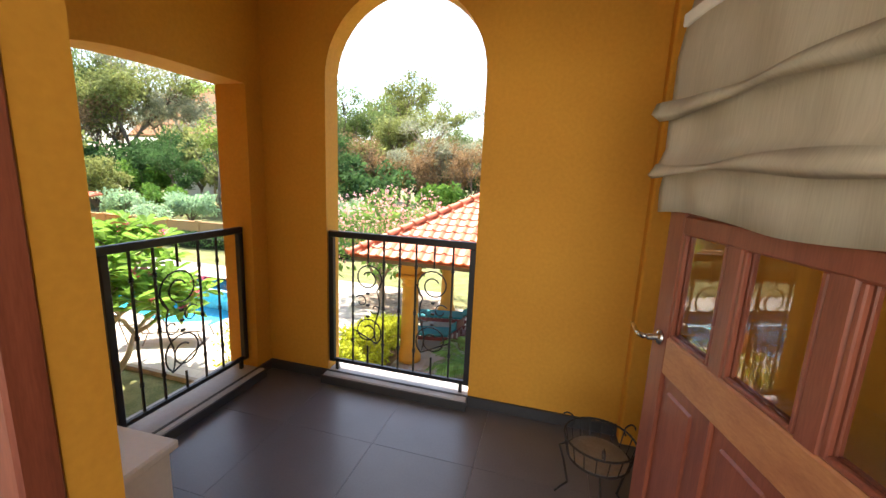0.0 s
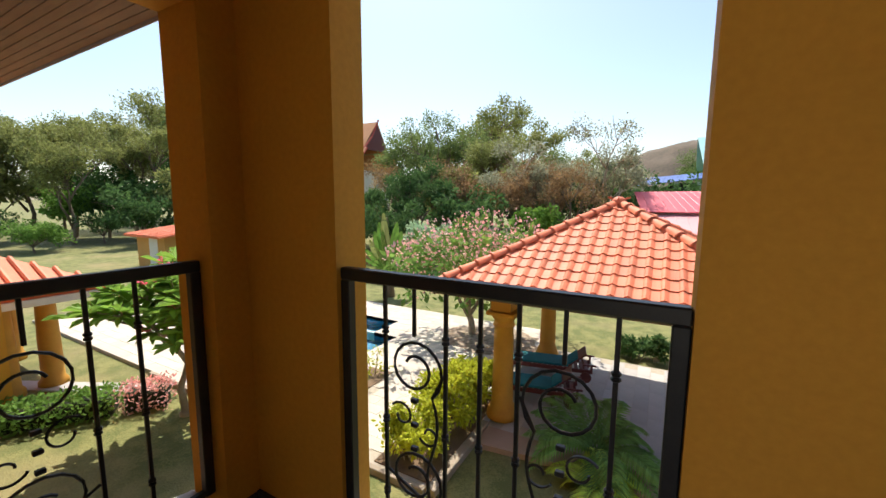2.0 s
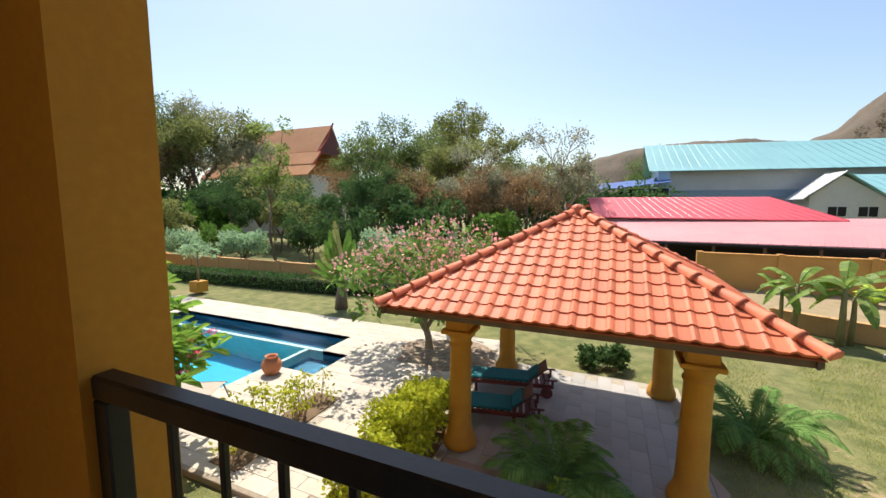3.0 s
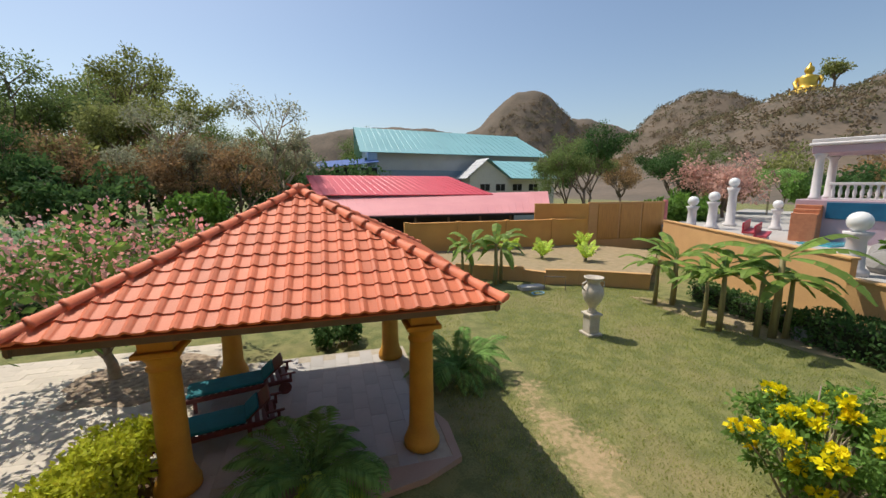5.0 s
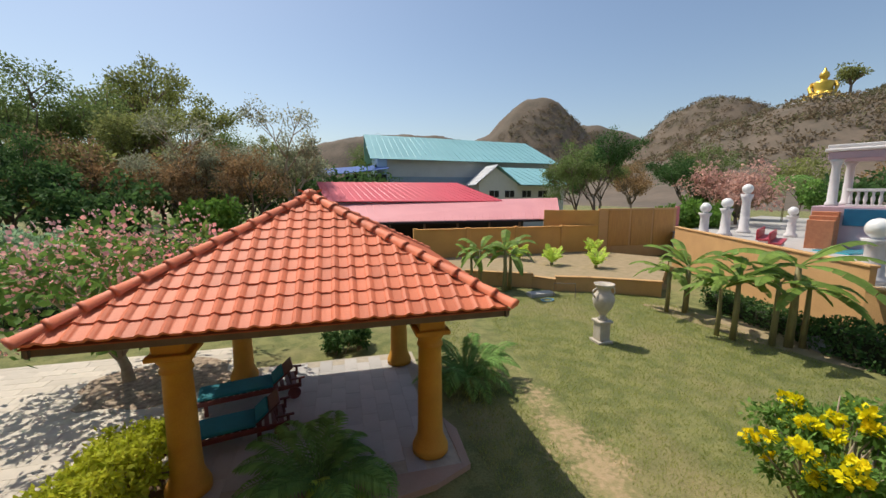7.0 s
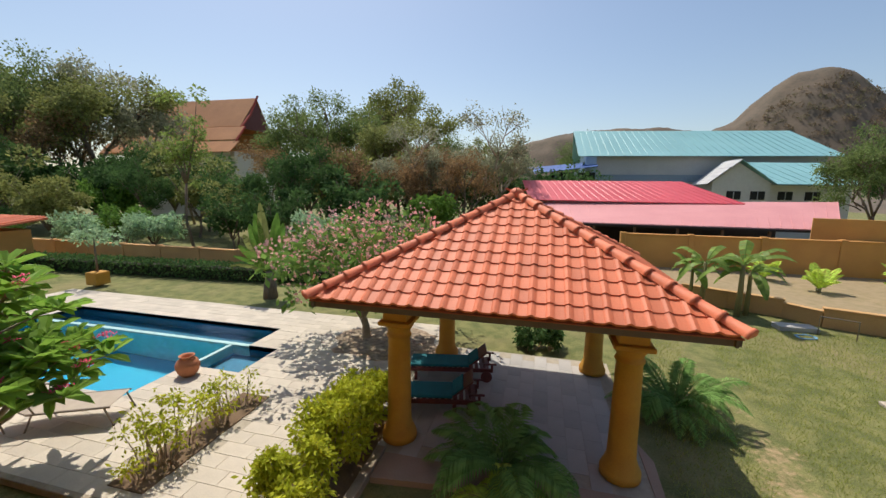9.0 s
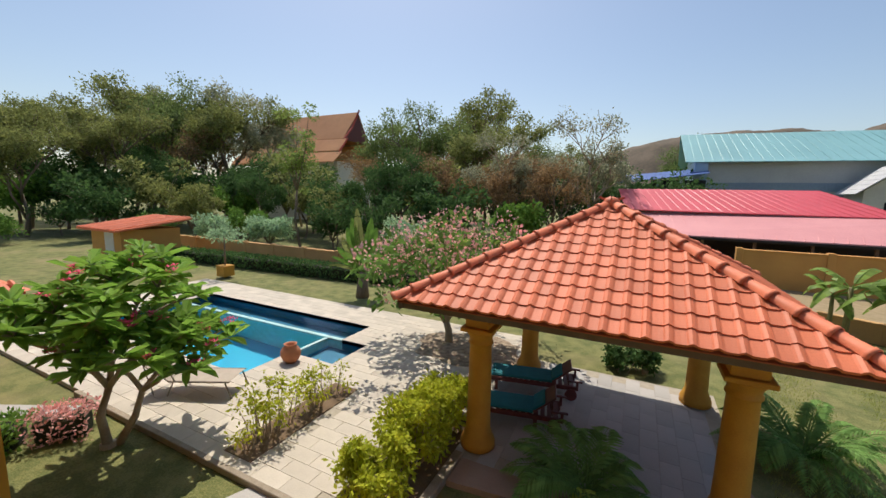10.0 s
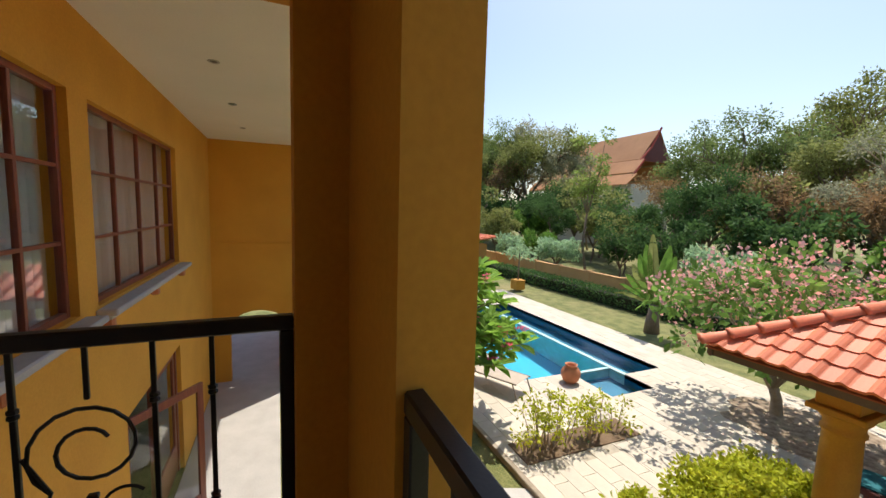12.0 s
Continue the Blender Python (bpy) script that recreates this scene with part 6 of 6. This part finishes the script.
def hedge(name, a, b, w, h, m_, label, size=0.09, per=420):
    a, b = Vector(a), Vector(b)
    d = b - a
    ln = d.length
    ang = math.degrees(math.atan2(d.y, d.x))
    t = thing(name, label, "hedge", (a.x, a.y, GZ), "", ang)
    # solid box whose near-black colour gives the shade between the leaves
    part("core", G().box((0.1, -w * 0.32, 0), (ln - 0.1, w * 0.32, h * 0.82), 0.05), hedge_core, t, "solid near-black core for the shade inside")
    n = int(per * ln)
    side = rng.random(n)
    p = np.stack([rng.random(n) * ln, (rng.random(n) - 0.5) * w, rng.random(n) * h], 1)
    topm = side < 0.45
    p[topm, 2] = h + rng.normal(size=topm.sum()) * 0.035
    fr = (side >= 0.45)
    p[fr, 1] = np.sign(rng.random(fr.sum()) - 0.5) * (w / 2 + rng.normal(size=fr.sum()) * 0.035)
    o = rng.normal(size=(n, 3)) + np.array((0, 0, 0.6))
    o /= np.linalg.norm(o, axis=1)[:, None]
    s = np.cross(o, rng.normal(size=(n, 3)))
    s /= np.linalg.norm(s, axis=1)[:, None]
    q = np.stack([p, p + o * size * 0.5 + s * size * 0.28, p + o * size, p + o * size * 0.5 - s * size * 0.28], 1).reshape(-1, 3)
    g = G()
    g.v, g.f = q.tolist(), np.arange(len(q)).reshape(-1, 4).tolist()
    part("foliage", g, m_, t, "", False, False)


hedge_core = M("hedge_core_shade", (0.03, 0.035, 0.015), None, 0.95)
hedge("clipped_hedge", (-26, 14.2), (-10.6, 15.4), 0.9, 0.72, lf_dark, "long clipped dark green hedge before the wall", 0.15, 330)
hedge("clipped_hedge", (-10.6, 15.4), (-2, 17.6), 0.9, 0.7, lf_dark, "long clipped dark green hedge before the wall", 0.15, 300)
hedge("clipped_hedge", L(13.75, -4), L(14.3, 7.4), 1.3, 0.85, lf_dark, "thick dark green hedge beside the boundary wall", 0.12, 900)
hedge("clipped_hedge", L(14.3, 7.4), L(14.9, 11.5), 0.9, 0.6, lf_dark, "dark green hedge behind the banana plants", 0.12, 500)
hedge("clipped_hedge", (-9.3, 0.6), (-8.0, 2.4), 0.7, 0.45, lf_green, "low loose green hedge by the path", 0.1, 700)
hedge("clipped_hedge", (-8.0, 2.4), (-7.4, 3.1), 0.6, 0.5, lf_pink, "low magenta flowering hedge by the deck steps", 0.08, 700)


def frond(g, root, az, ln, rise, droop, leaflet, wid, n=26, seg=10):
    """An arching palm frond: its rib and two rows of leaflets."""
    d = Vector((math.cos(az), math.sin(az), 0))
    side = Vector((-d.y, d.x, 0))
    pt = lambda u: root + d * ln * (u * (1 - 0.18 * u)) + Vector((0, 0, rise * u - droop * u * u))
    g.tube([pt(k / seg) for k in range(seg + 1)], [0.014 * (1 - 0.85 * k / seg) for k in range(seg + 1)], 4)
    for k in range(2, n + 1):
        u = k / n
        p, tan = pt(u), (pt(min(1, u + 0.02)) - pt(u - 0.02)).normalized()
        l2 = leaflet * math.sin(math.pi * (0.18 + 0.78 * u)) * random.uniform(0.85, 1.1)
        for s in (-1, 1):
            o = (side * s * 0.85 + tan * 0.65 + Vector((0, 0, 0.12))).normalized()
            e = p + o * l2 + Vector((0, 0, -0.35 * l2))
            m = p + o * l2 * 0.5 + Vector((0, 0, -0.04 * l2))
            nn = tan * wid
            g.add([p, m + nn, e, m - nn], [(0, 1, 2, 3)])


def palm(label, at, count, ln, rise, droop, m_, seed, stem=0.0, leaflet=0.3, name="palm"):
    random.seed(seed)
    t = thing(name, label, "palm", at)
    sg = G()
    for k in range(max(3, count // 4)):
        a = k * 2.1
        sg.tube([(0.05 * math.cos(a), 0.05 * math.sin(a), -0.1), (0.07 * math.cos(a), 0.07 * math.sin(a), 0.15 + stem)], [0.04, 0.025], 6)
    part("stem", sg, stem_green, t, "", True, False)
    for k in range(count):
        g = G()
        frond(g, Vector((0, 0, 0.1 + stem)), k * 2.4 + random.uniform(-0.3, 0.3), ln * random.uniform(0.75, 1.1), rise * random.uniform(0.7, 1.25), droop * random.uniform(0.8, 1.15), leaflet, 0.026)
        part("frond", g, m_, t, "", False, False)


palm("dark green feathery palm before the pavilion", (0.85, 5.45, 0.0), 28, 1.45, 1.35, 1.25, lf_palm, 3, 0, 0.36)
palm("yellow-green young palm before the pavilion", (0.95, 4.75, GZ), 12, 0.85, 0.8, 0.85, lf_palm_y, 8, 0, 0.3)
px, py = L(3.95, 8.0)
palm("feathery palm clump beside the pavilion", (px, py, GZ), 28, 1.45, 1.6, 1.35, lf_palm, 5)
palm("tall palm on the neighbour's side", (41, 27, GZ), 22, 3.2, 2.2, 2.8, lf_palm, 9, 5.2, 0.8)


def big_leaf(g, root, az, ln, rise, droop, wid, seg=9, torn=0.2, inplane=False):
    d = Vector((math.cos(az), math.sin(az), 0))
    side = Vector((-d.y, d.x, 0))
    if inplane:
        side = d
    pt = lambda u: root + d * ln * u * (1 - 0.2 * u) + Vector((0, 0, rise * u - droop * u * u))
    g.tube([pt(k / seg) for k in range(seg + 1)], [0.022 * (1 - 0.8 * k / seg) for k in range(seg + 1)], 4)
    for k in range(1, seg):
        u0, u1 = k / seg, (k + 1) / seg - (0.012 if random.random() < torn else 0)
        w = lambda u: wid * math.sin(math.pi * min(1, max(0.02, (u - 0.08) / 0.94))) ** 0.6
        for s in (-1, 1):
            dip = Vector((0, 0, -0.22 - random.uniform(0, 0.25)))
            a, b = pt(u0), pt(u1)
            g.add([a, b, b + (side * s + dip) * w(u1), a + (side * s + dip) * w(u0)], [(0, 1, 2, 3)])


def banana(at, stems, seed, h=1.2, ln=1.3, label="banana plants with torn arching leaves on bare soil"):
    random.seed(seed)
    t = thing("banana_plant", label, "plant", at, "banana plants")
    for sx, sy, sc in stems:
        r = Vector((sx, sy, h * sc))
        part("stem", G().tube([(sx, sy, -0.05), (sx + 0.02, sy, h * sc * 0.5), tuple(r)], [0.1 * sc, 0.085 * sc, 0.06 * sc], 9), stem_green, t, "", True, False)
        for k in range(7):
            g = G()
            big_leaf(g, r - Vector((0, 0, 0.05)), k * 2.4 + random.uniform(-0.3, 0.3), ln * sc * random.uniform(0.8, 1.15), 1.6 * sc * random.uniform(0.35, 1.35), 1.3 * sc, 0.21 * sc)
            part("leaf", g, lf_banana, t, "", False, False)


banana((*L(13.3, 7.65), GZ), [(0, 0, 1.15), (-0.35, 0.2, 0.9), (0.3, -0.15, 0.85)], 1, 2.1, 2.2)
banana((*L(12.35, 8.5), GZ), [(0, 0, 0.95), (0.35, 0.25, 0.85), (-0.15, 0.4, 0.75)], 2, 2.0, 2.0)
banana((*L(13.1, 10.9), GZ), [(0, 0, 0.95), (-0.5, 0.3, 0.8), (0.45, 0.35, 0.8)], 3, 1.9, 1.9)
banana((*L(7.2, 16.1), GZ), [(0, 0, 1.0), (-0.3, 0.3, 0.8)], 4, 1.8, 1.5)
banana((*L(8.1, 15.4), GZ), [(0, 0, 1.05), (0.35, 0.2, 0.9)], 5, 1.8, 1.5)
banana((-22.8, 11.0, GZ), [(0, 0, 0.9), (-0.8, 0.4, 0.9), (0.9, 0.2, 0.8)], 6, 1.0, 1.6)
random.seed(12)
t = thing("fan_palm", "traveller's palm with upright paddle leaves", "palm", (-9.16, 13.05, GZ))
part("stem", G().tube([(0, 0, -0.1), (0, 0, 0.5), (0.05, 0, 1.1)], [0.3, 0.24, 0.16], 10), bark, t, "", True, False)
for k in range(13):
    g = G()
    a = -1 + k / 6
    side = Vector((math.cos(0.7), math.sin(0.7), 0))
    big_leaf(g, Vector((0, 0, 1.0)), 0.7 if a > 0 else 0.7 + math.pi, 0.25 + 1.5 * abs(a), 3.0 - 1.7 * abs(a), 0.2 + 0.7 * abs(a), 0.2, 9, 0.2, True)
    part("leaf", g, lf_bright if k % 3 else lf_olive, t, "", False, False)
for i, (x, y, z) in enumerate(((12.2, 18.5, 0.4), (14.0, 17.2, 0.4), (16.5, 20.9, 0.4), (11.2, 20.4, 0.4))):
    palm("pale spiky clump on the raised bed", (x, y, z), 14, 0.75, 1.25, 0.6, lf_palm_y, 40 + i, 0, 0.3, "spiky_clump")
random.seed(31)
for i, (x, y) in enumerate(((-9.4, 19.4), (-8.4, 19.6), (-7.6, 19.2))):
    t = thing("broadleaf_plant", "tall bright broad-leaved plant beyond the wall", "plant", (x, y, GZ), "broad-leaved plants")
    part("stem", G().tube([(0, 0, -0.1), (0, 0, 1.2)], [0.1, 0.07], 8), stem_green, t, "", True, False)
    for k in range(8):
        g = G()
        big_leaf(g, Vector((0, 0, 1.1)), k * 2.4, 1.3, 2.4, 1.0, 0.36, 8, 0)
        part("leaf", g, lf_bright, t, "", False, False)
pt_ = thing("potted_tree", "thin young tree in a square ochre planter", "plant", (-17.5, 12.5, 0))
part("planter", G().box((-0.3, -0.3, 0), (0.3, 0.3, 0.55), 0.02), col_paint, pt_)
part("trunk", G().tube([(0, 0, 0.5), (0.03, 0, 1.4), (0, 0.02, 2.2)], [0.05, 0.04, 0.02], 7), bark, pt_, "", True, False)
part("crown", leaves([(0.2, 0, 2.2, 0.5), (-0.4, 0.2, 2.1, 0.5), (0.1, -0.3, 2.4, 0.4), (-0.7, -0.1, 2.0, 0.4), (0.7, 0.2, 2.0, 0.35)], 90, 0.16), lf_silver, pt_, "", False, False)


# yellow flowering shrub below the balcony
def yellow_bush(at):
    t = thing("flowering_shrub", "sprawling shrub with bright yellow blossom clusters", "shrub", at)
    rr = random.Random(17)
    g, cl, fl = G(), [], []
    for k in range(70):
        a, q = rr.uniform(0, math.tau), rr.random() ** 0.5
        p = Vector((1.55 * q * math.cos(a) + 0.35, 0.95 * q * math.sin(a), 0.55 + 1.1 * rr.random() * (1.1 - 0.5 * q)))
        if p.x > 0.9:
            p.z *= 0.75
        b = Vector((p.x * 0.3, p.y * 0.3, 0))
        m = b.lerp(p, 0.55) + Vector((rr.uniform(-0.12, 0.12), rr.uniform(-0.12, 0.12), 0.1))
        g.tube([b - Vector((0, 0, 0.1)), m, p], [0.022, 0.014, 0.006], 6)
        cl.append((p.x, p.y, p.z, rr.uniform(0.14, 0.26)))
        if rr.random() < 0.5 or p.x < -0.7:
            for j in range(2):
                fl.append((p.x + rr.uniform(-0.12, 0.12), p.y + rr.uniform(-0.15, 0.1), p.z + rr.uniform(0.05, 0.2), rr.uniform(0.05, 0.1)))
    for k in range(5):
        p = Vector((rr.uniform(-0.2, 1.2), rr.uniform(-0.4, 0.4), rr.uniform(1.2, 1.75)))
        g.tube([(p.x * 0.6, p.y * 0.6, 0.4), (p.x * 0.9, p.y, p.z * 0.75), tuple(p)], [0.02, 0.016, 0.008], 6)
    part("branch_frame", g, pale_bark, t, "", True, False)
    part("foliage", leaves(cl, 130, 0.095, 0.45, shell=0.2), lf_green, t, "", False, False)
    part("blossoms", leaves(fl, 40, 0.075, 0.85, -0.4, shell=0.3), lf_yellow, t, "", False, False)


yellow_bush((*L(7.55, 3.25), GZ))

# ---- floor tiles and deck slabs ----
bf = bpy.data.objects["floor_slab"]
tmesh = mesh("floor_tile", G().box((0.0007, 0.0007, -0.0115), (0.5993, 0.5993, 0), 0.0008), slate_tile)
for i in range(5):
    for j in range(3):
        x, y = -0.05 + i * 0.6, WY + 0.0 + j * 0.6 - 0.11
        o = new("floor_tile", tmesh)
        o.parent = bf
        o.location = (x, y, FZ)
bed = bpy.data.objects["pavement_bed"]
SW, SD = 0.6, 0.3
smesh = mesh("slab", G().box((0.003, 0.003, -0.011), (SW - 0.003, SD - 0.003, 0.0), 0.002), stone)
restg = G()
own = 0
for ri, (x0, x1, y0, y1) in enumerate(rects):
    j = 0
    y = y0
    while y < y1 - 0.03:
        d = min(SD, y1 - y)
        x = x0 - (SW / 2 if j % 2 else 0)
        while x < x1 - 0.03:
            a, b = max(x, x0), min(x + SW, x1)
            cxm, cym = (a + b) / 2, y + d / 2
            inbed = (-4.72 < cxm < -4.06 and 3.75 < cym < 6.45) or (-2.35 < cxm and 3.6 < cym < 6.6) or (CX[0] - 0.45 < cxm and 5.5 < cym < 10)
            if not inbed:
                dz = random.uniform(-0.002, 0.002)
                if b - a > SW - 0.01 and d > SD - 0.01 and cxm > -7.4 and own < 300:
                    o = new("slab", smesh)
                    o.parent = bed
                    o.location = (a, y, dz)
                    own += 1
                else:
                    restg.box((a + 0.004, y + 0.004, -0.011), (b - 0.004, y + d - 0.004, dz))
            x += SW
        y += SD
        j += 1
tagged(part("slabs_far", restg, stone_i, bed, "", False, False), kind="stuff")
pb = bpy.data.objects["pavement_pavilion"]
pm = mesh("slab", G().box((0.0022, 0.0022, -0.011), (0.2978, 0.5978, 0.0), 0.0015), stone_grey)
nx_ = int((CX[1] + 0.42 - (CX[0] - 0.45)) / 0.3)
for i in range(nx_):
    for j in range(7):
        o = new("slab", pm)
        o.parent = pb
        o.location = (CX[0] - 0.45 + i * 0.3, CY[0] - 0.45 + j * 0.6 + (0.3 if i % 2 else 0) - (0.0), random.uniform(-0.001, 0.001))
